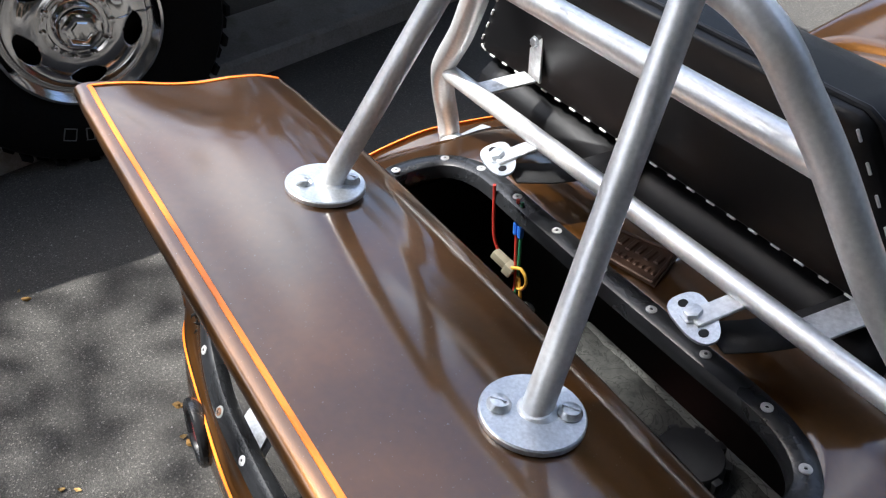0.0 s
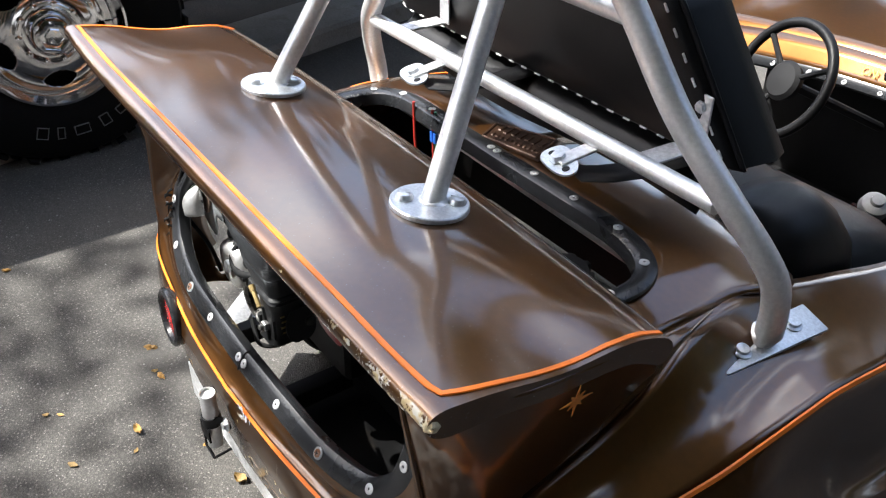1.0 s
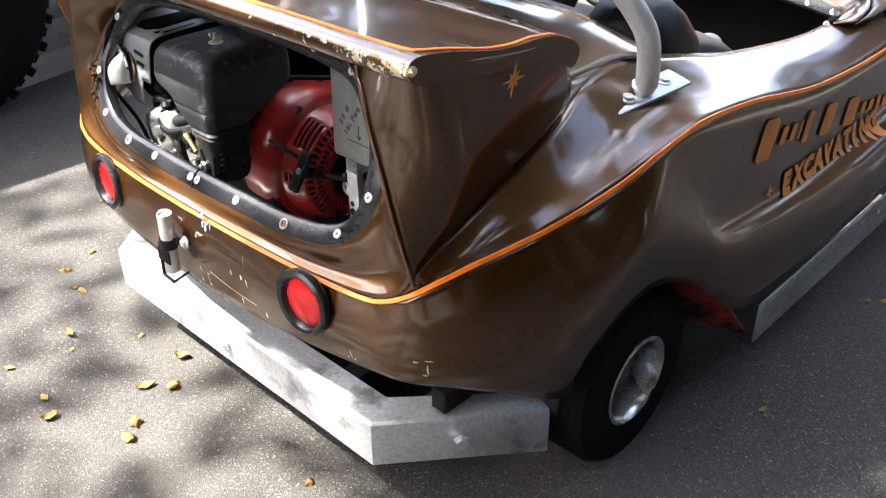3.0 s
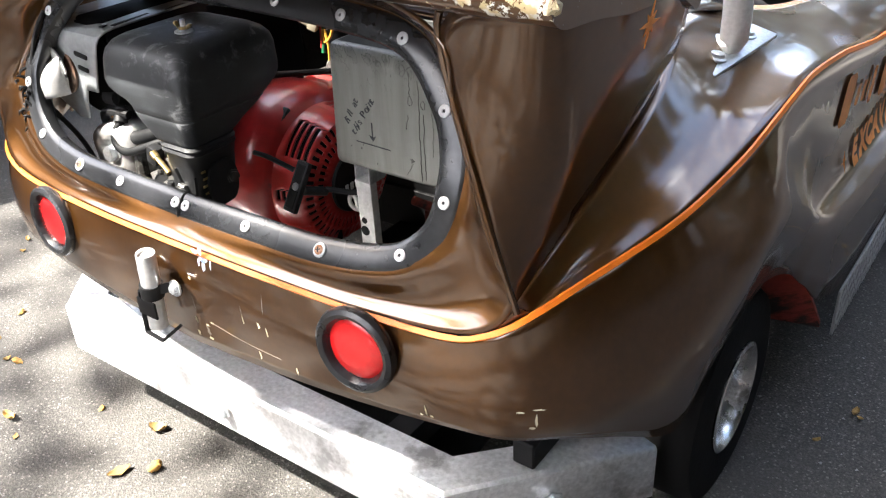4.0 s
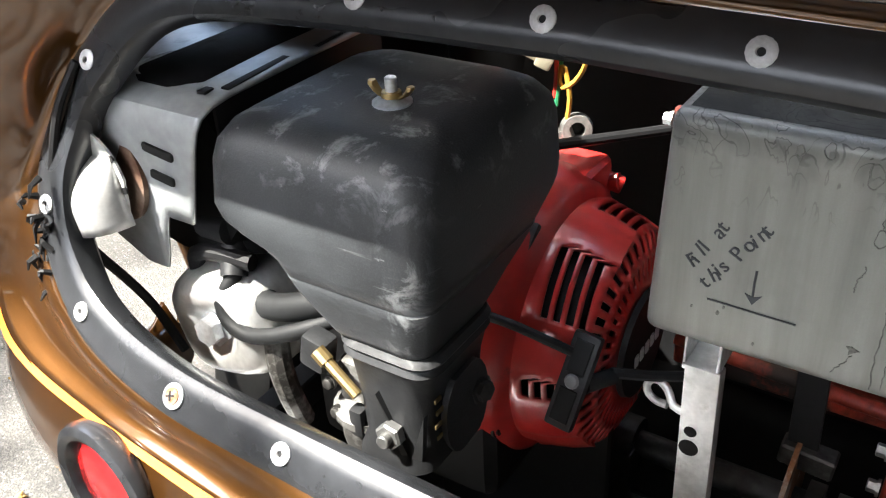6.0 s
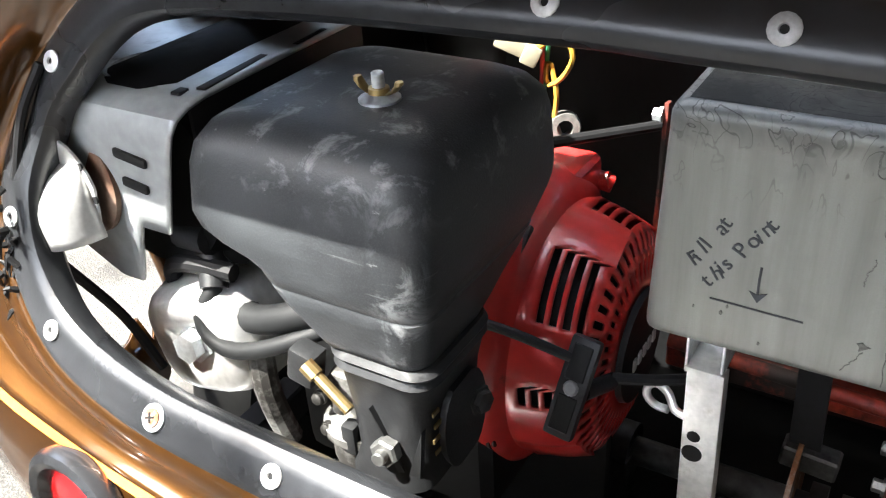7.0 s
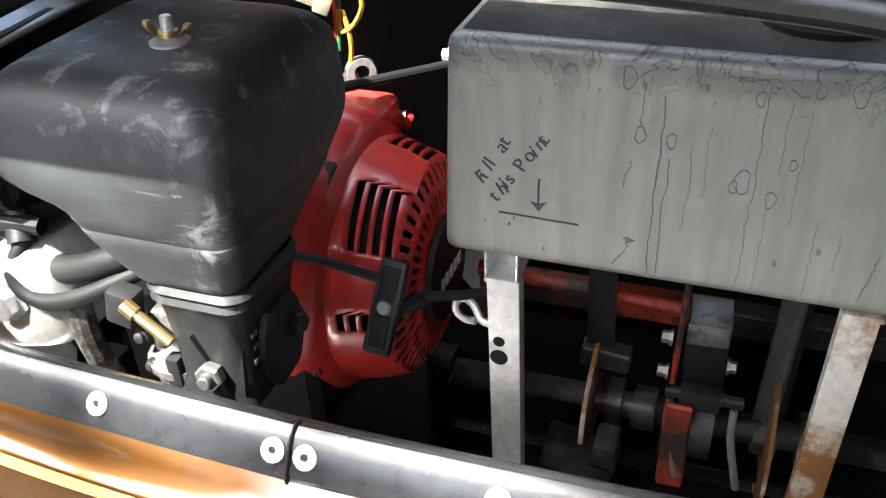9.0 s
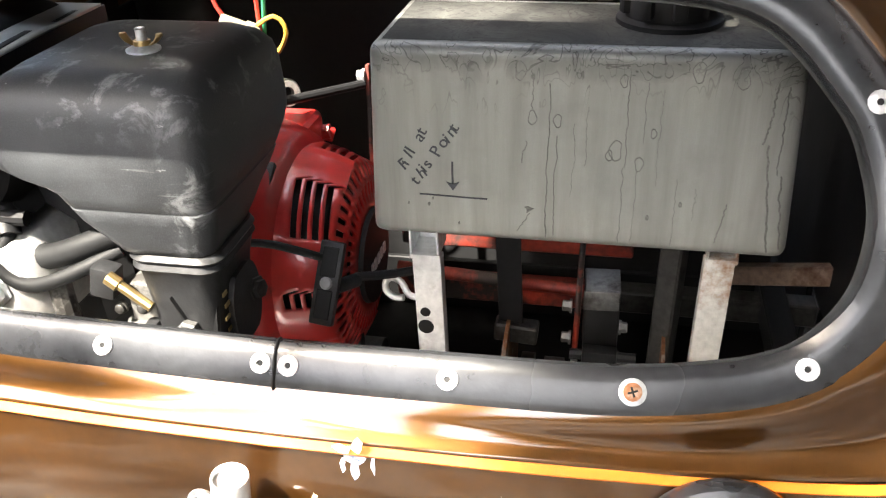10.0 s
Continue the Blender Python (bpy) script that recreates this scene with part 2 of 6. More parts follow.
def tank_metal(name, grime_shade):
    """Dull aluminium sheet with vertical runs, tide marks under the top edge and dried fuel. The top's version is also
    darkened for the shade under the deck.
    """
    m, n, l, b, at = blank(name, 0.8 if grime_shade else 0.46, 0.0 if grime_shade else 0.35)
    b.inputs["Specular IOR Level"].default_value = 0.1 if grime_shade else 0.5
    xyz = n.new("ShaderNodeSeparateXYZ")
    l.new(at, xyz.inputs["Vector"])
    z = xyz.outputs["Z"]
    streak = fac_noise(n, l, at, 1, 5, 0.6, (55, 55, 4))
    tone = blend(n, l, span(n, l, streak, 0.3, 0.7), (0.22, 0.222, 0.200), (0.33, 0.332, 0.300))
    tone = blend(n, l, span(n, l, fac_noise(n, l, at, 16, 6, 0.65), 0.52, 0.72, 0.0, 0.55), tone, (0.20, 0.202, 0.188))
    tone = blend(n, l, span(n, l, fac_noise(n, l, at, 700, 2), 0.4, 0.8, 0.0, 0.4), tone, (0.25, 0.245, 0.22))
    wob = fac_noise(n, l, at, 26, 3, 0.55, distortion=0.8)
    drop = fac_noise(n, l, at, 1, 3, 0.5, (38, 38, 13), 0.5)
    edge = span(n, l, calc(n, l, "ADD", z, calc(n, l, "MULTIPLY", wob, 0.05)), 0.180, 0.206)
    low = span(n, l, calc(n, l, "ADD", z, calc(n, l, "MULTIPLY", drop, 0.12)), 0.19, 0.225)
    lines = tide_lines(n, l, wob, 8.0, 0.11)
    runs = tide_lines(n, l, drop, 6.5, 0.05)
    tone = blend(n, l, calc(n, l, "MULTIPLY", runs, calc(n, l, "MULTIPLY", low, 0.5)), tone, (0.075, 0.073, 0.066))
    tone = blend(n, l, calc(n, l, "MULTIPLY", edge, 0.75 if not grime_shade else 0.5), tone, (0.085, 0.086, 0.082))
    tone = blend(n, l, calc(n, l, "MULTIPLY", lines, edge), tone, (0.045, 0.044, 0.04))
    if grime_shade:
        # nearly blackened: grime together with the shade below the deck opening
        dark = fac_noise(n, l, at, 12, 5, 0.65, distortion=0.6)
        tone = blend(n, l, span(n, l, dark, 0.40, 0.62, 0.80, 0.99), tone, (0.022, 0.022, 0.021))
    foot = span(n, l, calc(n, l, "ADD", z, calc(n, l, "MULTIPLY", streak, 0.03)), 0.030, 0.012)
    tone = blend(n, l, calc(n, l, "MULTIPLY", foot, 0.35), tone, (0.16, 0.155, 0.14))
    l.new(tone, b.inputs["Base Color"])
    relief(n, l, b, fac_noise(n, l, at, 500, 3), 0.08)
    return m


def scuffed_cover():
    """Black plastic gone grey with age, rubbed pale along its upper edges and front corner."""
    m, n, l, b, at = blank("aged_black_cover", 0.48)
    xyz = n.new("ShaderNodeSeparateXYZ")
    l.new(at, xyz.inputs["Vector"])
    cloud = fac_noise(n, l, at, 11, 5, 0.6)
    tone = blend(n, l, span(n, l, cloud, 0.35, 0.72), (0.012, 0.013, 0.0145), (0.038, 0.042, 0.046))
    tone = blend(n, l, span(n, l, fac_noise(n, l, at, 900, 2), 0.45, 0.8, 0.0, 0.4), tone, (0.05, 0.054, 0.057))
    upper = calc(n, l, "MULTIPLY", span(n, l, xyz.outputs["Z"], 0.385, 0.425), span(n, l, xyz.outputs["Z"], 0.449, 0.436))
    corner = calc(n, l, "MULTIPLY", span(n, l, xyz.outputs["X"], 0.085, 0.112), span(n, l, xyz.outputs["Y"], -0.145, -0.162))
    where = calc(n, l, "MAXIMUM", upper, corner)
    rub = span(n, l, fac_noise(n, l, at, 34, 6, 0.7, distortion=0.5), 0.54, 0.64)
    tone = blend(n, l, calc(n, l, "MULTIPLY", calc(n, l, "MULTIPLY", where, rub), 0.55), tone, (0.24, 0.25, 0.255))
    nick = span(n, l, fac_noise(n, l, at, 1, 4, 0.6, (60, 60, 150)), 0.70, 0.76)
    tone = blend(n, l, calc(n, l, "MULTIPLY", nick, calc(n, l, "MAXIMUM", calc(n, l, "MULTIPLY", where, 0.9), 0.22)), tone, (0.42, 0.43, 0.43))
    long = span(n, l, fac_noise(n, l, at, 1, 3, 0.5, (9, 9, 220)), 0.69, 0.73, 0.0, 0.35)
    tone = blend(n, l, long, tone, (0.13, 0.135, 0.138))
    l.new(tone, b.inputs["Base Color"])
    l.new(span(n, l, cloud, 0.3, 0.7, 0.40, 0.58), b.inputs["Roughness"])
    relief(n, l, b, fac_noise(n, l, at, 650, 3), 0.12)
    return m


def chipped_wing():
    """The body's brown paint, knocked off the wing's rear lip down to primer and filler."""
    m = BROWN.copy()
    m.name = "chipped_brown_paint"
    n, l = m.node_tree.nodes, m.node_tree.links
    b = n["Principled BSDF"]
    at = n["Texture Coordinate"].outputs["Object"]
    xyz = n.new("ShaderNodeSeparateXYZ")
    l.new(at, xyz.inputs["Vector"])
    lip = calc(n, l, "MULTIPLY", span(n, l, xyz.outputs["Y"], -0.3085, -0.3095), span(n, l, xyz.outputs["Z"], 0.8705, 0.8690))
    lip = calc(n, l, "MULTIPLY", lip, span(n, l, xyz.outputs["Z"], 0.846, 0.848))
    along = span(n, l, xyz.outputs["X"], 0.15, 0.54, 0.0, 0.22)
    edge = calc(n, l, "ADD", fac_noise(n, l, at, 55, 6, 0.7), along)
    bare = calc(n, l, "MULTIPLY", lip, span(n, l, edge, 0.705, 0.715))
    primer = blend(n, l, span(n, l, fac_noise(n, l, at, 90, 4), 0.45, 0.55), (0.70, 0.66, 0.58), (0.55, 0.42, 0.22))
    old = b.inputs["Base Color"].links[0].from_socket
    dust = span(n, l, fac_noise(n, l, at, 330, 2), 0.715, 0.74, 0.0, 0.55)
    l.new(blend(n, l, bare, blend(n, l, dust, old, (0.24, 0.20, 0.16)), primer), b.inputs["Base Color"])
    relief(n, l, b, fac_noise(n, l, at, 9, 3, 0.5, (1, 3, 1)), 0.05, 0.004)
    l.new(span(n, l, bare, 0, 1, 1.0, 0.0), b.inputs["Coat Weight"])
    l.new(span(n, l, bare, 0, 1, 0.85, 0.0), b.inputs["Metallic"])
    return m


WINGM = chipped_wing()
ASPHALT = asphalt()
TANKM = tank_metal("dull_aluminium_tank", False)
TSTAINSHADE = tank_metal("tank_top_grime_and_shade", True)
COVER = scuffed_cover()


# shapes
def V(*a):
    return Vector(a)


def spline(pts, step=0.02, closed=False):
    """A smooth curve through a few points, in even steps."""
    p = [Vector(q) for q in pts]
    out = []
    n = len(p) if closed else len(p) - 1
    for i in range(n):
        a, b = p[i], p[(i + 1) % len(p)]
        z = p[i - 1] if (i or closed) else a * 2 - b
        c = p[(i + 2) % len(p)] if (closed or i + 2 < len(p)) else b * 2 - a
        m = 12
        for k in range(m):
            t = k / m
            out.append(0.5 * (2 * a + (b - z) * t + (2 * z - 5 * a + 4 * b - c) * t * t + (3 * a - z - 3 * b + c) * t ** 3))
    if not closed:
        out.append(p[-1])
    return resample(out, step, closed)


def resample(pts, step, closed=False, count=None):
    q = list(pts) + ([pts[0]] if closed else [])
    d = [0.0]
    for a, b in zip(q, q[1:]):
        d.append(d[-1] + (b - a).length)
    n = count or max(2, round(d[-1] / step) + 1)
    out, j = [], 0
    for i in range(n):
        s = d[-1] * i / (n if closed else n - 1)
        while j < len(d) - 2 and d[j + 1] < s:
            j += 1
        t = (s - d[j]) / max(1e-9, d[j + 1] - d[j])
        out.append(q[j].lerp(q[j + 1], min(1, t)))
    return out


def matched(pts, m=6, closed=False):
    """A smooth curve with the same number of steps between any two of its control points."""
    p = [Vector(q) for q in pts]
    out = []
    n = len(p) if closed else len(p) - 1
    for i in range(n):
        a, b = p[i], p[(i + 1) % len(p)]
        z = p[i - 1] if (i or closed) else a * 2 - b
        c = p[(i + 2) % len(p)] if (closed or i + 2 < len(p)) else b * 2 - a
        for k in range(m):
            t = k / m
            out.append(0.5 * (2 * a + (b - z) * t + (2 * z - 5 * a + 4 * b - c) * t * t + (3 * a - z - 3 * b + c) * t ** 3))
    if not closed:
        out.append(p[-1])
    return out


def flip(pts):
    return [Vector((-p[0], p[1], p[2])) for p in pts]


def both(half):
    """A right half that starts on the middle line, and its mirror image: one run from left to right."""
    return flip(half)[:0:-1] + [Vector(p) for p in half]


def rings(bm, rows, closed=False, cap=False):
    vs = [[bm.verts.new(p) for p in r] for r in rows]
    for a, b in zip(vs, vs[1:]):
        for i in range(len(a) if closed else len(a) - 1):
            k = (i + 1) % len(a)
            bm.faces.new((a[i], a[k], b[k], b[i]))
    if cap:
        bm.faces.new(vs[0][::-1])
        bm.faces.new(vs[-1])
    return vs


def loft(bm, rows, m=4):
    """A smooth skin over rows of equally many points."""
    cols = [matched(c, m) for c in zip(*rows)]
    return rings(bm, list(zip(*cols)))


def coons(bm, bottom, top, left, right, nu=18, nv=14, swell=None):
    b, t = resample(bottom, 0, count=nu), resample(top, 0, count=nu)
    l, r = resample(left, 0, count=nv), resample(right, 0, count=nv)
    rows = []
    for j in range(nv):
        v = j / (nv - 1)
        row = []
        for i in range(nu):
            u = i / (nu - 1)
            p = b[i].lerp(t[i], v) + l[j].lerp(r[j], u) - b[0].lerp(b[-1], u).lerp(t[0].lerp(t[-1], u), v)
            if swell:
                p += Vector(swell) * (16 * u * (1 - u) * v * (1 - v))
            row.append(p)
        rows.append(row)
    return rings(bm, rows)


def tube(bm, pts, r, seg=12, cap=True):
    """A round bar along a run of points; r is one radius or one for each point."""
    pts = [Vector(p) for p in pts]
    rows, up = [], None
    for i, p in enumerate(pts):
        d = (pts[min(i + 1, len(pts) - 1)] - pts[max(i - 1, 0)]).normalized()
        if up is None:
            up = d.orthogonal().normalized()
        up = (up - d * up.dot(d)).normalized()
        side = d.cross(up)
        rr = r[i] if isinstance(r, (list, tuple)) else r
        rows.append([p + (up * math.cos(a) + side * math.sin(a)) * rr for a in [2 * math.pi * k / seg for k in range(seg)]])
    rings(bm, rows, closed=True, cap=cap)
    return bm


def lathe(bm, profile, base, axis, seg=24, cap=True):
    """A turned shape: (radius, height) pairs round an axis from base."""
    axis = Vector(axis).normalized()
    up = axis.orthogonal().normalized()
    side = axis.cross(up)
    rows = []
    for r, h in profile:
        rows.append([Vector(base) + axis * h + (up * math.cos(a) + side * math.sin(a)) * max(r, 1e-5) for a in [2 * math.pi * k / seg for k in range(seg)]])
    rings(bm, rows, closed=True, cap=cap)
    return bm


def box(bm, size, m=None, bevel=0.004, seg=2):
    """A box of that size, its edges rounded, at the matrix m."""
    b2 = bmesh.new()
    bmesh.ops.create_cube(b2, size=1)
    bmesh.ops.scale(b2, vec=size, verts=b2.verts)
    if bevel:
        bmesh.ops.bevel(b2, geom=b2.edges[:], offset=bevel, segments=seg, affect="EDGES", profile=0.6)
    if m is not None:
        bmesh.ops.transform(b2, matrix=m, verts=b2.verts)
    me = bpy.data.meshes.new("tmp")
    b2.to_mesh(me)
    b2.free()
    bm.from_mesh(me)
    bpy.data.meshes.remove(me)
    return bm


def at(x, y, z, rx=0, ry=0, rz=0):
    return pose(x, y, z, rx, ry, rz)


def B():
    return bmesh.new()


def thing(name, place, label, category, group="", kind=""):
    ob = new(name)
    ob.empty_display_size = 0.05
    ob.location = Vector(place) * K
    return tagged(ob, label, category, group, kind)


def base_of(ob):
    p = Vector(ob.location)
    while ob.parent:
        ob = ob.parent
        p += ob.location
    return p


def part(name, bm, mat, parent=None, label="", smooth=35, solid=0.0):
    """Links a bmesh, drawn in the plan's units, as one mesh under a thing or a part."""
    bmesh.ops.recalc_face_normals(bm, faces=bm.faces[:])
    off = base_of(parent) if parent else Vector()
    bmesh.ops.transform(bm, matrix=Matrix.Translation(-off) @ Matrix.Scale(K, 4), verts=bm.verts)
    me = bpy.data.meshes.new(name)
    bm.to_mesh(me)
    bm.free()
    me.materials.append(mat)
    if smooth:
        me.shade_smooth()
        me.set_sharp_from_angle(angle=radians(smooth))
    ob = new(name, me)
    ob.parent = parent
    if label:
        ob["label"] = label
    if solid:
        mod = ob.modifiers.new("thickness", "SOLIDIFY")
        mod.thickness, mod.offset = solid * K, -1
    return ob


def piece(name, mesh, parent, m):
    """One more of a small part: shares its mesh, stands at the matrix m (plan units)."""
    ob = new(name, mesh)
    ob.parent = parent
    loc, rot, sc = m.decompose()
    ob.matrix_local = Matrix.LocRotScale(loc * K - base_of(parent), rot, sc)
    return ob


def small_mesh(name, bm, mat, smooth=40):
    bmesh.ops.recalc_face_normals(bm, faces=bm.faces[:])
    bmesh.ops.scale(bm, vec=(K, K, K), verts=bm.verts)
    me = bpy.data.meshes.new(name)
    bm.to_mesh(me)
    bm.free()
    me.materials.append(mat)
    me.shade_smooth()
    me.set_sharp_from_angle(angle=radians(smooth))
    return me


def facing(p, normal, spin=0):
    """A matrix at p whose z axis is the normal."""
    return Matrix.Translation(p) @ Vector(normal).to_track_quat("Z", "Y").to_matrix().to_4x4() @ pose(0, 0, 0, 0, 0, spin)


def disc(bm, c, normal, r, h=.001, seg=16):
    return lathe(bm, [(r, -.001), (r, h), (.0001, h)], c, normal, seg)


def bolt(parent, c, normal, r=.010, h=.008, mat=None, label="", name="bolt"):
    bm = B()
    lathe(bm, [(r * 1.35, -.001), (r * 1.35, .0025), (r, .0025), (r, h), (r * .7, h + .001), (.0001, h + .001)], c, normal, 6 if h > .006 else 16)
    return part(name, bm, mat or ZINC, parent, label)


def rounded_rows(sections, seg=6):
    """Rows of rounded rectangles: z, x0, x1, y0, y1, corner radius."""
    rows = []
    for z, x0, x1, y0, y1, r in sections:
        r_ = []
        for cx, cy, a0 in ((x1 - r, y1 - r, 0), (x0 + r, y1 - r, 90), (x0 + r, y0 + r, 180), (x1 - r, y0 + r, 270)):
            for k in range(seg):
                a = radians(a0 + 90 / (seg - 1) * k)
                r_.append(V(cx + r * math.cos(a), cy + r * math.sin(a), z))
        rows.append(r_)
    return rows


def plate_from(bm, outline, thick):
    """A flat plate: an outline of points, pushed along a thickness vector."""
    t = Vector(thick)
    a = [bm.verts.new(p) for p in outline]
    b = [bm.verts.new(Vector(p) + t) for p in outline]
    bm.faces.new(a)
    bm.faces.new(b[::-1])
    for i in range(len(a)):
        k = (i + 1) % len(a)
        bm.faces.new((a[i], b[i], b[k], a[k]))
    return bm


# ---- ground ----
bm = B()
n = 60
g = [[V(-30 + 60 * i / n, -24 + 60 * j / n, 0) for i in range(n + 1)] for j in range(n + 1)]
rings(bm, g)
ground = tagged(part("ground", bm, ASPHALT, smooth=0), "grey worn asphalt car park with fine gravel", "asphalt", kind="structure")


# ---- kart body ----
kart = thing("parade_kart", (0, 0.4, 0), "small brown metallic fibreglass parade kart with orange pinstripes", "kart")
LINE = [(0, .008, .631), (.2, .019, .623), (.38, .043, .609), (.5, .060, .608), (.562, .074, .629), (.60, .105, .652), (.64, .168, .682),
        (.70, .305, .722), (.725, .467, .750), (.735, .567, .776), (.738, .668, .792), (.738, .76, .797), (.738, .97, .773), (.738, 1.33, .712),
        (.735, 1.8, .70), (.71, 2.15, .76)]
RIDGE = [(0, .004, .53), (.2, .010, .53), (.38, .022, .52), (.52, .045, .505), (.60, .075, .495), (.655, .12, .485), (.70, .19, .485),
         (.752, .31, .515), (.775, .42, .575), (.784, .52, .622), (.784, .62, .605), (.78, .75, .535), (.787, .90, .47), (.80, 1.3, .425),
         (.805, 1.8, .445), (.785, 2.2, .48)]
LOW = [(0, .016, .430), (.2, .022, .437), (.36, .032, .447), (.50, .050, .455), (.58, .075, .452), (.63, .14, .43), (.67, .23, .385),
       (.71, .37, .31), (.735, .42, .40), (.752, .53, .475), (.757, .63, .478), (.765, .74, .43), (.776, .83, .36), (.790, 1.04, .235),
       (.80, 1.6, .24), (.80, 2.2, .27)]
MID = []
for a, b in zip(map(Vector, LINE), map(Vector, RIDGE)):
    if a.y < .6:
        MID.append((a + b) / 2 + V(0.010 * min(1, abs(a.x) / .6), -0.004 if a.y < .1 else 0, 0))
    else:
        w = min(1, (a.y - .6) / .3)
        MID.append(((a + b) / 2).lerp(V(.745, b.y, b.z + .055), w))
rows = [both(matched(c, 6)) for c in (LINE, MID, RIDGE, LOW)]
bm = B()
loft(bm, rows, 5)
# the cut-out for cooling air on the exhaust side
vent = [f for f in bm.faces if f.calc_center_median().x < -.5 and .245 < f.calc_center_median().y < .44 and .40 < f.calc_center_median().z < .60]
bmesh.ops.delete(bm, geom=vent, context="FACES")
skirt = part("lower_body", bm, BROWN, kart, "brown lower body shell with wheel arches", solid=.006)

EDGE = [(.582, .09, .667), (.553, .085, .76), (.522, .082, .87), (.50, .08, .95), (.487, .08, 1.01)]
HOLE = [(0, .048, .673), (.15, .051, .673), (.29, .058, .673), (.40, .077, .687), (.455, .098, .730), (.470, .117, .790), (.462, .140, .840),
        (.435, .160, .890), (.36, .187, .952), (.22, .202, .966), (0, .207, .97)]
OUTER = [(0, .008, .631), (.19, .0185, .6235), (.37, .0415, .610), (.53, .066, .617), (.582, .09, .667), (.560, .086, .737), (.535, .083, .823),
         (.508, .081, .92), (.487, .08, 1.01), (.27, .16, 1.03), (0, .20, 1.02)]
hole, outer = both(matched(HOLE, 6))[:-1], both(matched(OUTER, 6))[:-1]
cen = V(0, .12, .82)


def ring_frame(loop, i):
    """The outward normal of the panel and the way to the middle of the opening, at a point of its edge."""
    p = loop[i]
    d = (loop[(i + 1) % len(loop)] - loop[i - 1]).normalized()
    nrm = V(0, -.90, .43).lerp(V(0, -.78, .62), max(0, min(1, (.74 - p.z) / .06))).normalized()
    inn = d.cross(nrm)
    if inn.dot(cen - p) < 0:
        inn = -inn
    return nrm, (inn - nrm * inn.dot(nrm)).normalized()


cols = []
for i, (a, o) in enumerate(zip(hole, outer)):
    nrm, inn = ring_frame(hole, i)
    flat = a - inn * (.026 if a.z > .7 else .022)
    c = flat.lerp(o, .5)
    low = max(0, min(1, (.75 - c.z) / .08))
    run_out = o - flat
    cove = V(0, -run_out.z, run_out.y).normalized() * run_out.length * low * min(1, max(.4, (run_out.length - .03) / .045))
    cols.append(matched([a + inn * .010, flat, flat.lerp(o, .36) + cove * .085 + nrm * .002 * (1 - low), flat.lerp(o, .68) + cove * .105 + nrm * .002 * (1 - low), o], 4))
bm = B()
rings(bm, list(zip(*(cols + cols[:1]))))
rear_panel = part("rear_panel", bm, BROWN, kart, "brown rear panel with a wide engine opening", solid=.006)

FOLD = [(.582, .091, .667), (.592, .16, .715), (.60, .257, .765), (.603, .384, .82), (.595, .47, .853), (.575, .55, .88), (.556, .63, .890),
        (.548, .72, .888), (.548, .82, .870), (.555, .95, .84), (.57, 1.2, .79), (.585, 1.6, .75), (.58, 2.0, .77)]
fold, line = spline(FOLD, .02), spline(LINE[5:15], .02)
line = resample(line, 0, count=len(fold))
fmid = [a.lerp(b, .5) + V(0, 0, -.012 - .022 * math.exp(-((a.y - .70) / .16) ** 2) + (.02 * min(1, (a.y - .9) / .4) if a.y > .9 else 0)) for a, b in zip(fold, line)]
for side, f in (("right", list), ("left", flip)):
    bm = B()
    loft(bm, [f(fold), f(fmid), f(line)], 5)
    part("fender", bm, BROWN, kart, "glossy brown fender top", solid=.006)
    top = spline([(.487, .08, 1.01), (.53, .055, 1.05), (.60, .035, 1.062), (.655, .045, 1.068), (.672, .12, 1.062), (.6735, .21, 1.05), (.670, .33, 1.035), (.660, .392, 1.005)], .02)
    fb = spline(FOLD[:5], .02)
    ed = spline(EDGE, .02)
    fr = spline([(.595, .47, .853), (.632, .44, .92), (.660, .392, 1.005)], .02)
    bm = B()
    coons(bm, f(fb), f(top), f(ed), f(fr), 24, 16)
    fin = part("fin", bm, BROWN, kart, "dark brown fin under the wing end", solid=.005)
    bm = B()
    tube(bm, f(spline([(.584, .092, .655)] + EDGE + [(.50, .068, 1.04)], .02)), .0050, 8)
    part("edge_bead", bm, BROWN, fin, "rounded brown edge")

    bm = B()
    rings(bm, [f(resample(spline(OUTER[3:5], .01), 0, count=9)), f(resample(spline(LINE[3:6], .01), 0, count=9))])
    part("corner_fillet", bm, BROWN, kart, "brown filled corner above the pinstripe", solid=.004)

# wing
WL, WR = -.732, .672
PROFILE = [(.030, 1.052), (.012, 1.062), (.006, 1.076), (.012, 1.089), (.030, 1.094), (.06, 1.0925), (.12, 1.090), (.2, 1.084), (.28, 1.072), (.34, 1.054),
           (.385, 1.032), (.402, 1.015), (.400, .995), (.38, .985), (.33, 1.02), (.25, 1.045), (.15, 1.052), (.06, 1.05)]


def wing_top(x, y):
    for (y0, z0), (y1, z1) in zip(PROFILE[4:11], PROFILE[5:12]):
        if y0 <= y <= y1:
            z = z0 + (z1 - z0) * (y - y0) / (y1 - y0)
            break
    return z + wing_lift(x, y)


def wing_lift(x, y):
    e = max(0, (abs(x + .03) - .42) / .28)
    e = e * e * (3 - 2 * e) if e < 1 else 1
    return -0.024 * e * math.exp(-((y - .21) / .11) ** 2) + (.018 * e if x < 0 else 0.0) * max(0, 1 - y / .3)


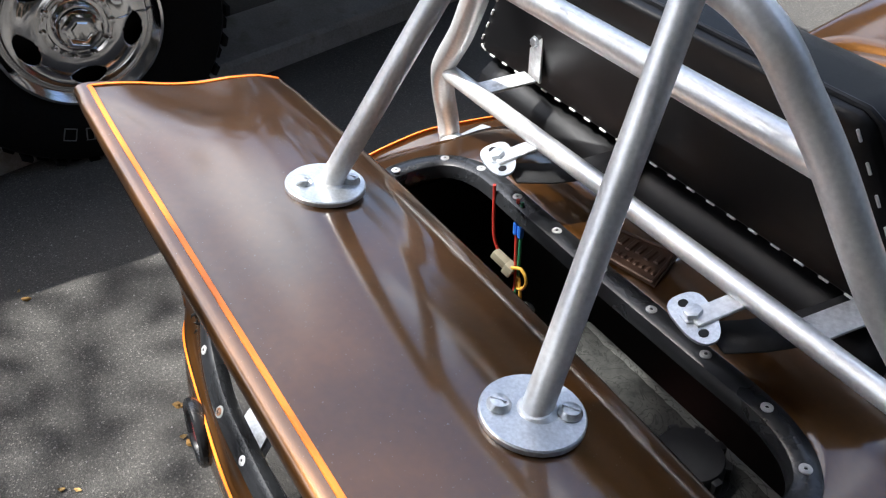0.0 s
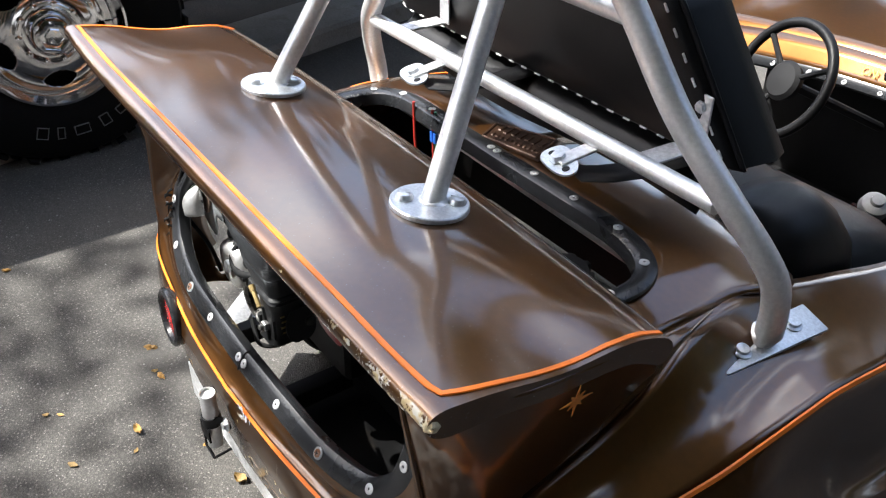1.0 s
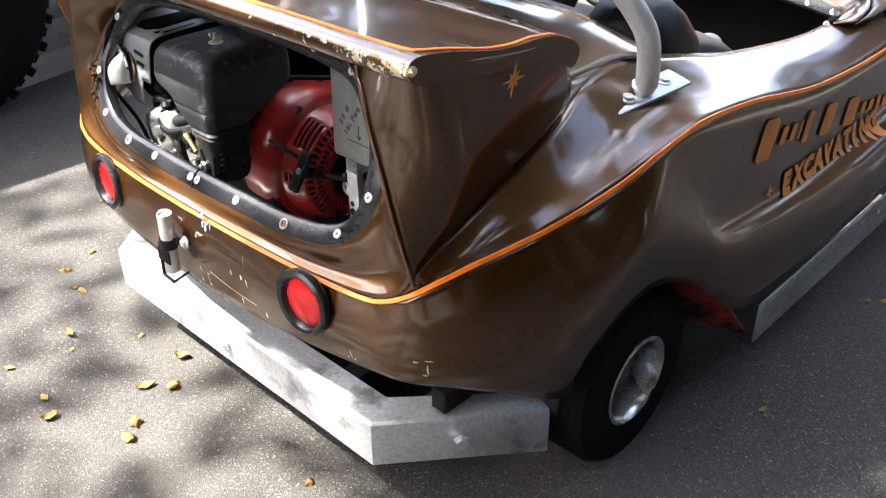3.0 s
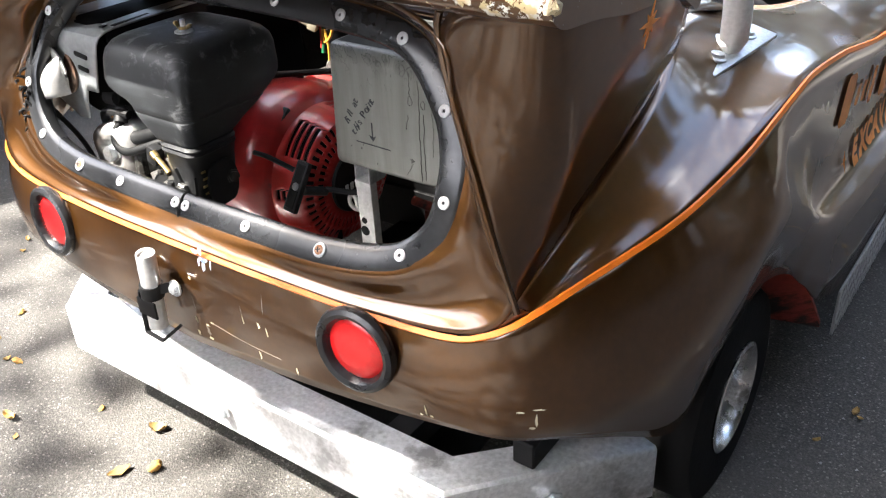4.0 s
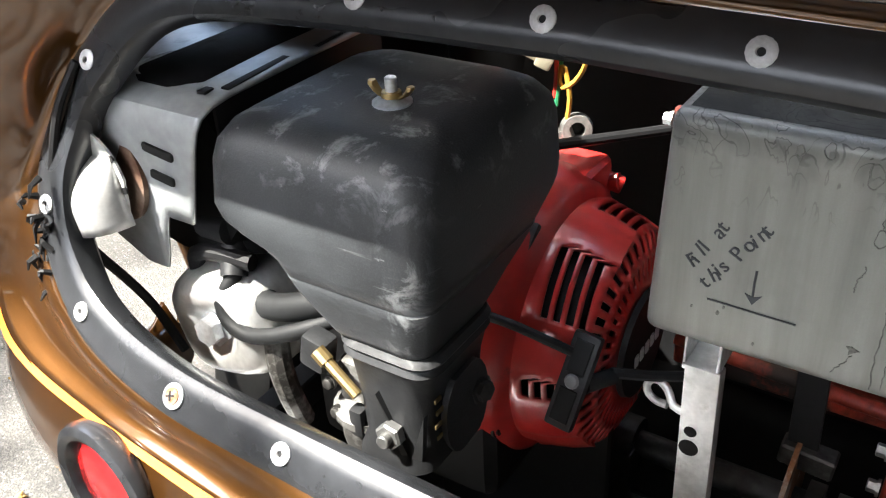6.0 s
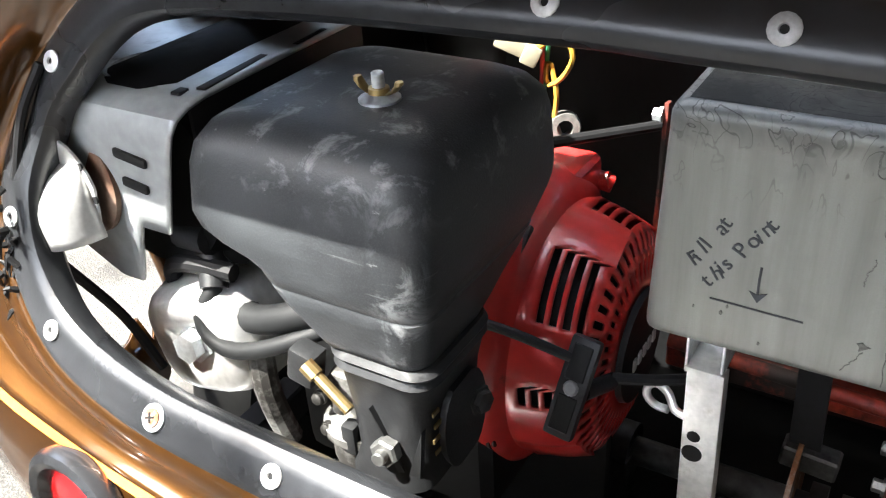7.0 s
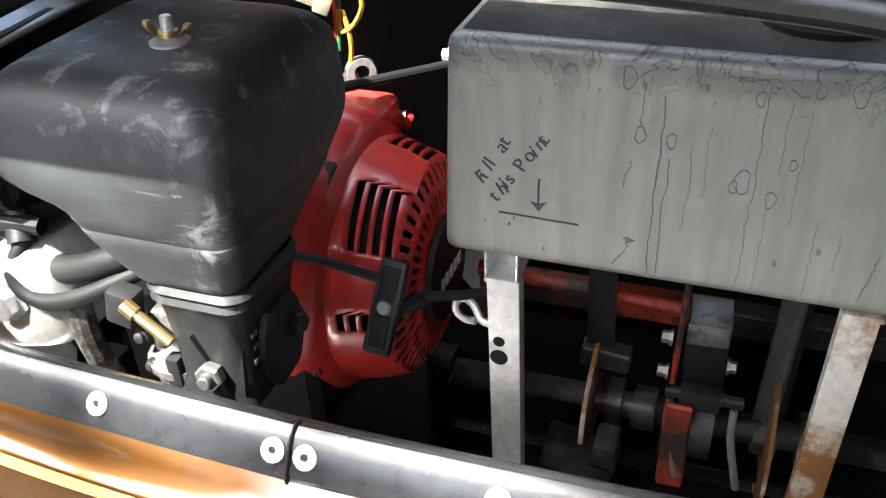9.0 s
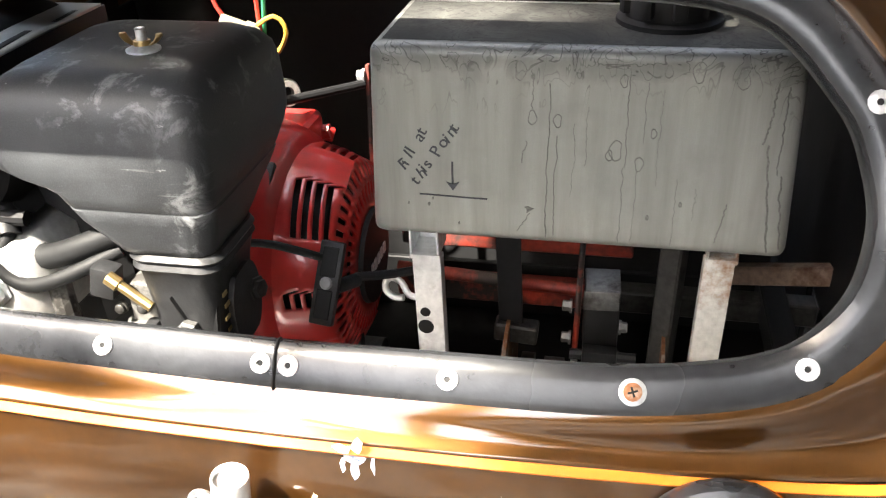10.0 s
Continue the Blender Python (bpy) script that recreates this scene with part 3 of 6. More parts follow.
bm = B()
prof = matched([(0, y, z) for y, z in PROFILE], 3, True)
rows = []
for i in range(49):
    x = WL + (WR - WL) * i / 48
    q = min(i, 48 - i) / 48
    sh = 1 if q > .03 else .985
    bulge = .02 * (1 - ((x + .03) / .7) ** 2)
    rows.append([V(x, (p.y - .2) * sh + .2 + (bulge if p.y > .33 else 0), (p.z - 1.05) * sh + 1.05 + (wing_lift(x, p.y) if p.z > 1.0 else 0)) for p in prof])
rings(bm, rows, closed=True, cap=True)
wing = part("wing", bm, WINGM, kart, "brown ducktail wing with a chipped rear lip")


def ribbon(bm, pts, width, lift, normal):
    rows = []
    for i, p in enumerate(pts):
        d = (pts[min(i + 1, len(pts) - 1)] - pts[max(i - 1, 0)]).normalized()
        nrm = Vector(normal(p) if callable(normal) else normal).normalized()
        s = d.cross(nrm).normalized() * width / 2
        rows.append([p - s + nrm * lift * .3, p - s * .8 + nrm * lift, p + s * .8 + nrm * lift, p + s + nrm * lift * .3])
    rings(bm, rows)


pin = [(WL + .012, .385), (WL + .012, .2), (WL + .016, .05), (WL + .04, .036), (-.4, .036), (0, .036), (.4, .036), (WR - .06, .038), (WR - .02, .06), (WR - .012, .2), (WR - .012, .385)]
bm = B()
ribbon(bm, [V(p.x, p.y, wing_top(p.x, p.y)) for p in spline([(x, y, 0) for x, y in pin], .02)], .0085, .0025, (0, 0, 1))
part("pinstripe", bm, ORANGE, wing, "orange pinstripe round the wing's edge")
full_line = both(spline(LINE, .02))
bm = B()


def line_normal(p):
    k = min(range(len(full_line)), key=lambda q: (full_line[q] - p).length)
    d = full_line[min(k + 1, len(full_line) - 1)] - full_line[max(k - 1, 0)]
    n = d.cross(V(0, 0, 1)).normalized()
    return n + V(0, 0, .35 + .6 * max(0, min(1, (.12 - p.y) / .05)))


def under_crest(p):
    f = max(0, min(1, (.12 - p.y) / .05))
    return p + V(0, -.0012, -.0035) * f


ribbon(bm, [under_crest(p) for p in full_line], .0098, .0052, line_normal)
part("pinstripe", bm, ORANGE, skirt, "orange pinstripe round the body")

# opening trim
ring = resample(hole, .012, True)
bm = B()
rows = []
for i, p in enumerate(ring):
    nrm, inn = ring_frame(ring, i)
    rows.append([p + inn * u + nrm * w for u, w in ((-.021, .0005), (-.0205, .004), (-.018, .0068), (-.013, .0085), (-.004, .0100), (.006, .0112), (.013, .0108), (.019, .0078), (.022, .002), (.021, -.016), (.016, -.022))])
rings(bm, rows + [rows[0]])
trim = part("opening_trim", bm, RUBBER, kart, "black rubber edge trim held by rivets")
bm = B()
jr = min(rows, key=lambda r: (r[3] - V(0, .045, .68)).length)
tube(bm, [jr[k] + V(0, -.0006, .0004) for k in range(1, 9)], .0016, 6)
part("joint", bm, BLACK, trim, "open joint between the trim's ends")

# deck behind the seat
def deck_z(x, y):
    return .936 - .046 * (abs(x) / .55) ** 4 - .02 * max(0, (y - .7) / .15) ** 2


for f in (list, flip):
    bm = B()
    loft(bm, [f(matched([V(.548, .345, .889), V(.55, .45, .89), V(.55, .55, .89), V(.551, .64, .889)], 6)), f(matched([V(.604, .345, .805), V(.599, .45, .846), V(.577, .55, .879), V(.557, .64, .889)], 6))], 3)
    part("deck_corner", bm, BROWN, kart, "brown deck corner beside the fin", solid=.005)
DH = [(0, .40), (.2, .40), (.36, .41), (.44, .46), (.462, .53), (.44, .60), (.36, .632), (.2, .628), (0, .625)]
DO = [(0, .36), (.25, .36), (.45, .36), (.55, .40), (.551, .55), (.550, .70), (.549, .86), (.25, .86), (0, .86)]
dh, do = both(matched([(x, y, 0) for x, y in DH], 6))[:-1], both(matched([(x, y, 0) for x, y in DO], 6))[:-1]
bm = B()
rows = []
for k in range(7):
    r = []
    for a, b in zip(dh + dh[:1], do + do[:1]):
        p = a.lerp(b, k / 6)
        r.append(V(p.x, p.y, deck_z(p.x, p.y)))
    rows.append(r)
rings(bm, rows)
deck = part("rear_deck", bm, BROWN, kart, "brown deck with a rivet-trimmed opening", solid=.006)
bm = B()
rows = []
loop = resample(dh, .012, True)
for i, p in enumerate(loop):
    p = V(p.x, p.y, deck_z(p.x, p.y))
    d = loop[(i + 1) % len(loop)] - loop[i - 1]
    d.normalize()
    inn = d.cross(V(0, 0, 1))
    if inn.dot(V(0, .515, 0) - V(p.x, p.y, 0)) < 0:
        inn = -inn
    rows.append([p + inn * u + V(0, 0, w) for u, w in ((-.022, .001), (-.02, .006), (-.008, .010), (.006, .010), (.016, .004), (.020, -.006), (.02, -.022))])
rings(bm, rows + [rows[0]])
deck_trim = part("deck_trim", bm, RUBBER, deck, "black rubber trim with rivets")
# rivets of both trims
bm = B()
lathe(bm, [(.0088, -.001), (.0088, .0008), (.0075, .0015), (.003, .0021), (.0025, .0004), (.0001, .0004)], (0, 0, 0), (0, 0, 1), 14)
RIVET = small_mesh("rivet", bm, WHITE)
RIVET.materials.append(BLACK)
for f in RIVET.polygons:
    if f.center.xy.length < .0022 * K:
        f.material_index = 1
SCREWS = ((.287, .058, .672), (-.273, .062, .676))
REAR_N = V(0, -.90, .43).normalized()
LEDGE_N = V(0, -.78, .62).normalized()
ring_rivets = [(.141, .051, .673), (.287, .058, .672), (.412, .081, .691), (.472, .112, .771), (.444, .156, .886), (.357, .188, .955),
               (.235, .201, .966), (.104, .206, .969), (-.026, .207, .970), (-.164, .205, .968), (-.30, .196, .960), (-.43, .163, .893),
               (-.472, .113, .778), (-.411, .082, .691), (-.273, .062, .676), (-.15, .055, .674), (-.0125, .049, .673), (.0125, .048, .673)]
for p in ring_rivets:
    screw = p in SCREWS
    p = min(ring, key=lambda q: (q - V(*p)).length)
    f = max(0, min(1, (.74 - p.z) / .06))
    nrm = REAR_N.lerp(LEDGE_N, f).normalized()
    if not screw:
        piece("rivet", RIVET, trim, facing(p + nrm * .0112, nrm, random.random() * 90))
        continue
    bm = B()
    lathe(bm, [(.0108, -.001), (.0108, .0012), (.007, .0020), (.0001, .0020)], p + nrm * .0112, nrm, 20)
    washer = part("washer", bm, GREYCOV, trim, "dull steel washer")
    bm = B()
    lathe(bm, [(.0075, .001), (.0072, .0030), (.0045, .0042), (.0001, .0044)], p + nrm * .0112, nrm, 16)
    head = part("screw", bm, RUST, washer, "rusty cross-head screw")
    bm = B()
    for spin in (20, 110):
        box(bm, (.008, .0016, .0012), facing(p + nrm * .0157, nrm, spin), 0)
    part("slot", bm, BLACK, washer)
for x, y in ((.114, .627), (.226, .629), (.339, .632), (.432, .604), (.458, .50), (.0, .625), (-.02, .625), (-.12, .626), (-.24, .629), (-.36, .631), (-.44, .6), (-.455, .5), (.42, .445)):
    piece("rivet", RIVET, deck_trim, facing(V(x, y, deck_z(x, y) + .010), (0, 0, 1), random.random() * 90))

# tail lights
for x in (-.364, .364):
    bm = B()
    lathe(bm, [(.048, -.02), (.066, -.004), (.068, .004), (.066, .011), (.060, .015), (.053, .012), (.047, .002), (.046, -.01)], (x, .022, .556), (math.copysign(.07, x), -1, .06), 40)
    lamp = part("tail_light", bm, RUBBER, kart, "round red tail light in a black rubber grommet")
    bm = B()
    lathe(bm, [(.047, -.004), (.047, .002), (.042, .006), (.024, .009), (.0001, .010)], (x, .022, .556), (math.copysign(.07, x), -1, .06), 40)
    part("lens", bm, LENS, lamp, "red plastic lens")

# rear bumper
bumper = thing("rear_bumper", (0, .07, .16), "scuffed folded aluminium rear bumper on carriage bolts", "bumper")
run = [V(-.785, .36, 0), V(-.545, .080, 0), V(.456, .082, 0), V(.69, .362, 0)]


def bumper_rows(zs):
    rows = []
    for inn, z in zs:
        r = []
        for i, p in enumerate(run):
            q = p.copy()
            if i in (0, 3):
                q += V(-math.copysign(.76 * inn, p.x), .30 * inn, 0)
            else:
                q += V(-math.copysign(.47 * inn, p.x), inn, 0)
            q.z = z
            r.append(q)
        rows.append(r)
    return rows


bm = B()
rings(bm, bumper_rows([(.085, .260), (.081, .268), (.006, .272), (.0, .266), (0, .160), (.006, .154), (.05, .154)]))
part("channel", bm, ALU, bumper, "scuffed aluminium channel", solid=.005)
for p, nn in ((V(-.055, .075, .208), (0, -1, 0)), (V(.575, .222, .207), (.77, -.64, 0)), (V(-.668, .222, .207), (-.77, -.64, 0))):
    bm = B()
    lathe(bm, [(.018, 0), (.018, .004), (.013, .004), (.013, .013), (.0001, .014)], p, nn, 6)
    part("bolt", bm, ZINC, bumper, "zinc hex bolt")
for x in (-.3, .3):
    bm = B()
    box(bm, (.05, .30, .05), at(x, .26, .24), .004)
    part("bracket", bm, BLACK, bumper, "black steel mounting arm")

# rear wheels
def wheel(parent, hub, out, radius, width, rim):
    ax = Vector(out)
    bm = B()
    prof = [(rim, -.5), (rim * 1.05, -.5), (radius * .80, -.54), (radius * .95, -.47), (radius, -.34), (radius, .34), (radius * .95, .47), (radius * .80, .54), (rim * 1.05, .5), (rim, .5)]
    lathe(bm, [(r, h * width) for r, h in prof], Vector(hub), ax, 48, cap=False)
    w = part("wheel", bm, TYRE, parent, "small black tyre on a pressed steel rim")
    bm = B()
    lathe(bm, [(rim * 1.03, .48 * width), (rim * 1.05, .53 * width), (rim * .99, .55 * width), (rim * .93, .50 * width), (rim * .88, .38 * width), (rim * .86, .0), (rim * .84, -.12 * width)], Vector(hub), ax, 40, cap=False)
    r_ = part("rim", bm, RIMM, w, "silver deep-dish rim")
    bm = B()
    lathe(bm, [(rim * .85, -.12 * width), (rim * .70, -.16 * width), (rim * .52, -.10 * width), (rim * .46, .04 * width), (rim * .30, .06 * width), (rim * .27, .22 * width), (rim * .10, .24 * width), (.0001, .24 * width)], Vector(hub), ax, 40, cap=False)
    part("disc", bm, DISCM, r_, "dull grey wheel disc")
    side = ax.cross(V(0, 0, 1))
    for k in range(4):
        a = math.pi / 4 + math.pi / 2 * k
        bolt(w, Vector(hub) + ax * (-.08 * width) + (side * math.cos(a) + V(0, 0, 1) * math.sin(a)) * rim * .62, ax, .008, .010)
    bm = B()
    c = Vector(hub) + ax * (.1 * width) + (side * .45 - V(0, 0, 1) * .7) * rim
    tube(bm, [c - ax * .02, c + ax * .028], .005, 8)
    part("valve", bm, BLACK, w)
    return w


for s in (1, -1):
    wheel(kart, (s * .668, .625, .212), (s, 0, 0), .212, .125, .104)

# ---- roll bar ----
roll = thing("roll_bar", (0, .7, .83), "welded silver steel roll bar with rear braces on bolted plates", "roll bar")
leg = [(.615, .718, .828), (.617, .716, .89), (.614, .704, .95), (.588, .684, 1.005), (.540, .658, 1.07), (.43, .630, 1.19), (.335, .606, 1.33), (.288, .586, 1.40), (.255, .566, 1.452), (.205, .55, 1.485), (.13, .542, 1.497), (0, .54, 1.50)]
bm = B()
tube(bm, both(spline(leg, .02)), .0235, 16)
part("hoop", bm, STEEL, roll, "bent steel tube hoop")
for pts, r in (([(-.515, .655, 1.062), (.515, .655, 1.062)], .0165), ([(-.335, .612, 1.322), (.335, .612, 1.322)], .021)):
    bm = B()
    tube(bm, [V(*pts[0]).lerp(V(*pts[1]), k / 12) for k in range(13)], r, 14)
    part("cross_bar", bm, STEEL, roll)
for s in (1, -1):
    foot, head = V(.283 if s > 0 else -.258, .277, 1.078), V(s * .182, .512, 1.487)
    bm = B()
    tube(bm, [foot.lerp(head, k / 14) for k in range(15)], .0185, 16)
    tube(bm, [foot + V(0, 0, .003), foot + V(0, 0, .010)], [.027, .019], 16)
    part("brace", bm, STEEL, roll)
    bm = B()
    lathe(bm, [(.062, -.003), (.062, .003), (.060, .005), (.0001, .005)], foot + V(0, -.004, .001), (0, .12, 1), 36)
    plate = part("brace_plate", bm, ZINC, roll, "round zinc plate with two slotted screws")
    for dx, dy in (((-.024, -.034), (.022, .032)) if s > 0 else ((-.012, -.036), (.010, .034))):
        c = foot + V(dx, dy, .006 - dy * .12)
        bm = B()
        lathe(bm, [(.0145, 0), (.0145, .003), (.011, .008), (.004, .010), (.0001, .010)], c, (0, .12, 1), 18)
        box(bm, (.020, .0022, .002), at(c.x, c.y, c.z + .0102, 0, 0, 35), 0)
        part("screw", bm, ZINC, plate, "slotted round-head screw")
    bm = B()
    box(bm, (.062, .222, .008), at(s * .611, .724, .829, 3, s * 12, s * -6), .003)
    part("foot_plate", bm, ZINC, roll, "rectangular zinc foot plate")
    for yy in (.664, .784):
        bm = B()
        c = V(s * (.611 + (.004 if yy > .7 else -.002)), yy, .8325 + (yy - .724) * .05)
        lathe(bm, [(.017, 0), (.017, .003), (.012, .005), (.011, .010), (.0001, .011)], c, (s * .2, 0, 1), 18)
        part("bolt", bm, ZINC, roll)

# ---- engine ----
engine = thing("engine", (-.25, .35, .33), "small red and black single-cylinder petrol engine", "engine")
bm = B()
rings(bm, rounded_rows(((.700, -.194, -.106, .158, .245, .018), (.706, -.200, -.102, .152, .26, .02), (.714, -.206, -.100, .149, .275, .022), (.726, -.221, -.098, .148, .295, .024), (.738, -.234, -.096, .147, .320, .024),
                        (.7500, -.242, -.0945, .1460, .340, .024), (.7510, -.2415, -.0955, .1468, .339, .024), (.7532, -.2435, -.0955, .1468, .341, .024), (.7542, -.245, -.0945, .1460, .343, .024),
                        (.764, -.252, -.094, .1460, .360, .024), (.771, -.266, -.0935, .1462, .372, .025), (.778, -.290, -.0935, .1465, .380, .025), (.786, -.309, -.0938, .1475, .384, .025), (.797, -.317, -.0945, .149, .386, .025),
                        (.834, -.314, -.097, .153, .386, .026), (.850, -.310, -.100, .157, .383, .028), (.862, -.302, -.108, .165, .375, .032), (.869, -.290, -.120, .177, .363, .034), (.8725, -.274, -.136, .193, .347, .034))), closed=True, cap=True)
part("air_cleaner", bm, COVER, engine, "scuffed black plastic air cleaner cover", smooth=50)
nut = V(-.184, .248, .8725)
bm = B()
lathe(bm, [(.0165, 0), (.0165, .002), (.012, .004), (.008, .006), (.005, .007), (.005, .021), (.004, .022), (.0001, .022)], nut, (0, 0, 1), 18)
wingnut = part("air_cleaner_stud", bm, ZINC, engine, "threaded stud and washer")
bm = B()
for s in (-1, 1):
    rows = []
    for u, z, w in ((.004, .005, .005), (.009, .006, .0048), (.0145, .009, .0048), (.0185, .014, .0052), (.0188, .0165, .0035)):
        rows.append([nut + V(s * u, 0, z) + V(s * .003 * math.cos(a), w * math.sin(a), 0) for a in [math.pi / 4 * q for q in range(8)]])
    rings(bm, rows, closed=True, cap=True)
lathe(bm, [(.009, .003), (.008, .010), (.0001, .011)], nut, (0, 0, 1), 14)
part("wing_nut", bm, BRASS, wingnut, "yellow zinc wing nut")

# intake elbow below the air cleaner
bm = B()
secs = []
for z, x0, x1, y0, y1 in ((.704, -.188, -.099, .153, .26), (.699, -.193, -.095, .149, .26), (.694, -.190, -.098, .152, .26), (.689, -.192, -.096, .149, .26), (.684, -.188, -.100, .153, .26),
                          (.66, -.184, -.106, .153, .26), (.64, -.180, -.108, .152, .26), (.612, -.176, -.106, .149, .25), (.600, -.178, -.104, .145, .25), (.588, -.180, -.102, .142, .25), (.580, -.174, -.108, .148, .25)):
    secs.append((z, x0, x1, y0, y1, .022))
rings(bm, rounded_rows(secs), closed=True, cap=True)
elbow = part("intake_elbow", bm, BLACKPL, engine, "black plastic intake elbow with a ribbed neck", smooth=45)
bm = B()
lathe(bm, [(.0125, .0015), (.0125, .010), (.0105, .012), (.0001, .012)], V(-.136, .150, .624), (.1, -1, .15), 6)
lathe(bm, [(.006, .010), (.006, .019), (.005, .020), (.0001, .020)], V(-.136, .150, .624), (.1, -1, .15), 12)
part("flange_nut", bm, DISCM, engine, "bright hex nut on a stud")
bm = B()
plate_from(bm, [V(-.112, .152, .585), V(-.126, .146, .600), V(-.150, .1475, .660), V(-.119, .1475, .600), V(-.104, .150, .652)], (0, .006, 0))
part("elbow_web", bm, BLACKPL, elbow, "moulded stiffening web")
bm = B()
plate_from(bm, [V(-.100, .200 + .024 * math.cos(a) + (.02 if math.cos(a) > 0 else 0), .622 + .042 * math.sin(a)) for a in [2 * math.pi * k / 20 for k in range(20)]], (-.006, 0, 0))
part("intake_flange", bm, BLACKPL, engine, "black oval intake flange")
bolt(engine, V(-.099, .230, .626), (1, -.2, .1), .010, .008, DARKSTEEL)
for k in range(4):
    bm = B()
    box(bm, (.0015, .009 + .004 * (k % 2), .004), at(-.1045 - .0005 * k, .172 + .004 * (k % 2), .655 - .014 * k), 0)
    part("label_bar", bm, BRASS, elbow, "worn gold label line")
bm = B()
tube(bm, spline([(-.252, .16, .56), (-.20, .145, .562), (-.16, .136, .566), (-.135, .15, .568), (-.125, .18, .57)], .01), .005, 10)
part("fuel_line", bm, HOSE, engine)
# carburettor
bm = B()
lathe(bm, [(.026, 0), (.028, .01), (.028, .035), (.034, .037), (.034, .045), (.02, .05), (.0001, .05)], (-.186, .182, .566), (0, 0, 1), 20)
box(bm, (.04, .035, .05), at(-.190, .186, .634), .008)
carb = part("carburettor", bm, CASTDULL, engine, "cast aluminium carburettor with a float bowl")
bm = B()
tube(bm, [(-.214, .157, .670), (-.174, .152, .645)], .0052, 10)
tube(bm, [(-.218, .157, .6725), (-.207, .156, .665)], .0072, 10)
part("linkage", bm, BRASS, carb, "yellow zinc linkage rod")
bm = B()
box(bm, (.026, .022, .034), at(-.228, .169, .662, 0, 12, 0), .004)
part("choke_block", bm, BLACKPL, carb, "black plastic choke lever block")
bm = B()
box(bm, (.014, .014, .03), at(-.178, .156, .612), .004)
part("stop_screw_block", bm, BLACKPL, carb)
for x, y, z in ((-.206, .160, .607), (-.186, .158, .640), (-.216, .166, .632)):
    bolt(carb, V(x, y, z), (0, -1, .2), .005, .006, DARKSTEEL)
for pts, r in (([(-.350, .205, .710), (-.338, .185, .697), (-.346, .172, .676), (-.338, .166, .658), (-.314, .164, .650), (-.285, .166, .657), (-.250, .176, .671), (-.222, .195, .682)], .0078),
               ([(-.325, .205, .668), (-.305, .190, .670), (-.265, .187, .684), (-.222, .20, .70)], .0135)):
    bm = B()
    tube(bm, spline(pts, .01), r, 12)
    part("hose", bm, HOSE, engine)
bm = B()
tube(bm, [(-.352, .206, .724), (-.338, .184, .695)], [.0135, .013], 14)
part("plug_cap", bm, BLACKPL, engine)
# cylinder head cover and block
bm = B()
rows = []
HC = V(-.362, 0, .634)
for y, f in ((.178, .0), (.1765, .22), (.172, .34), (.1655, .50), (.164, .70), (.168, .84), (.178, .94), (.195, 1.0), (.26, 1.0)):
    rows.append([V(HC.x + f * .064 * math.copysign(abs(math.cos(a)) ** .6, math.cos(a)), y, HC.z + f * .058 * math.copysign(abs(math.sin(a)) ** .6, math.sin(a))) for a in [2 * math.pi * k / 32 for k in range(32)]])
rings(bm, rows, closed=True, cap=False)
bmesh.ops.rotate(bm, verts=bm.verts, cent=(HC.x, .2, HC.z), matrix=Matrix.Rotation(radians(-14), 3, "Y"))
head = part("rocker_cover", bm, BRIGHT, engine, "bright cast rocker cover with a centre bolt", smooth=50)
bolt(head, V(-.368, .174, .632), (0, -1, .1), .015, .014, ZINC)
bm = B()
tube(bm, spline([(-.292, .180, .650), (-.286, .174, .612), (-.282, .178, .575), (-.285, .19, .54)], .01), .012, 10)
part("breather_pipe", bm, CASTDULL, engine)
# cylinder and crankcase take the shade colour, not their own metal
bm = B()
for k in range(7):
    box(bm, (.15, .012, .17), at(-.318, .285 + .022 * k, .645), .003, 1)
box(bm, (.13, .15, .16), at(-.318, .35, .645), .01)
part("cylinder", bm, BAYSHADE, engine, "finned cylinder coloured near-black for the bay's shade")
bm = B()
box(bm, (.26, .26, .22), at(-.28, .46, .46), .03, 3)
part("crankcase", bm, BAYSHADE, engine, "crankcase coloured near-black for the bay's shade")
bm = B()
tube(bm, [(-.38, .20, .735), (-.34, .195, .74)], .015, 12)
tube(bm, [(-.42, .25, .70), (-.33, .22, .725)], .02, 10)
part("stud", bm, BLACKPL, engine)
bm = B()
plate_from(bm, [V(-.415, .232, .700), V(-.405, .232, .765), V(-.25, .232, .775), V(-.235, .232, .60), V(-.285, .232, .56), V(-.292, .232, .69), V(-.33, .232, .715)], (0, .004, 0))
shroud = part("cylinder_shroud", bm, BLACK, engine, "black sheet cooling shroud behind the rocker cover")
bolt(shroud, V(-.345, .230, .748), (0, -1, .2), .007, .006, DARKSTEEL)
bm = B()
tube(bm, spline([(-.408, .20, .668), (-.392, .19, .702), (-.355, .188, .713), (-.318, .192, .712)], .01), .0085, 10)
part("gasket", bm, BLACK, engine, "black rubber gasket round the rocker cover")

# muffler guard
bm = B()
rowsT = []
for k in range(29):
    u = k / 28
    xb = -.505 + .156 * u
    foot = .760 if xb > -.384 else (.760 - (-.384 - xb) / .013 * .060 if xb > -.397 else (.700 if xb > -.425 else .700 + (-.425 - xb) * .5))
    edge = []
    for y, z in ((.40, .876), (.30, .876), (.20, .874), (.180, .871), (.167, .864), (.1615, .852), (.160, .836), (.160, .80), (.160, .775), (.160, foot)):
        edge.append(V(xb + .28 * (max(z, .757) - .757) * u, y, z))
    rowsT.append(edge)
rings(bm, rowsT)
guard = part("muffler_guard", bm, GREYCOV, engine, "grey pressed steel muffler guard with slots", solid=.003)
bm = B()
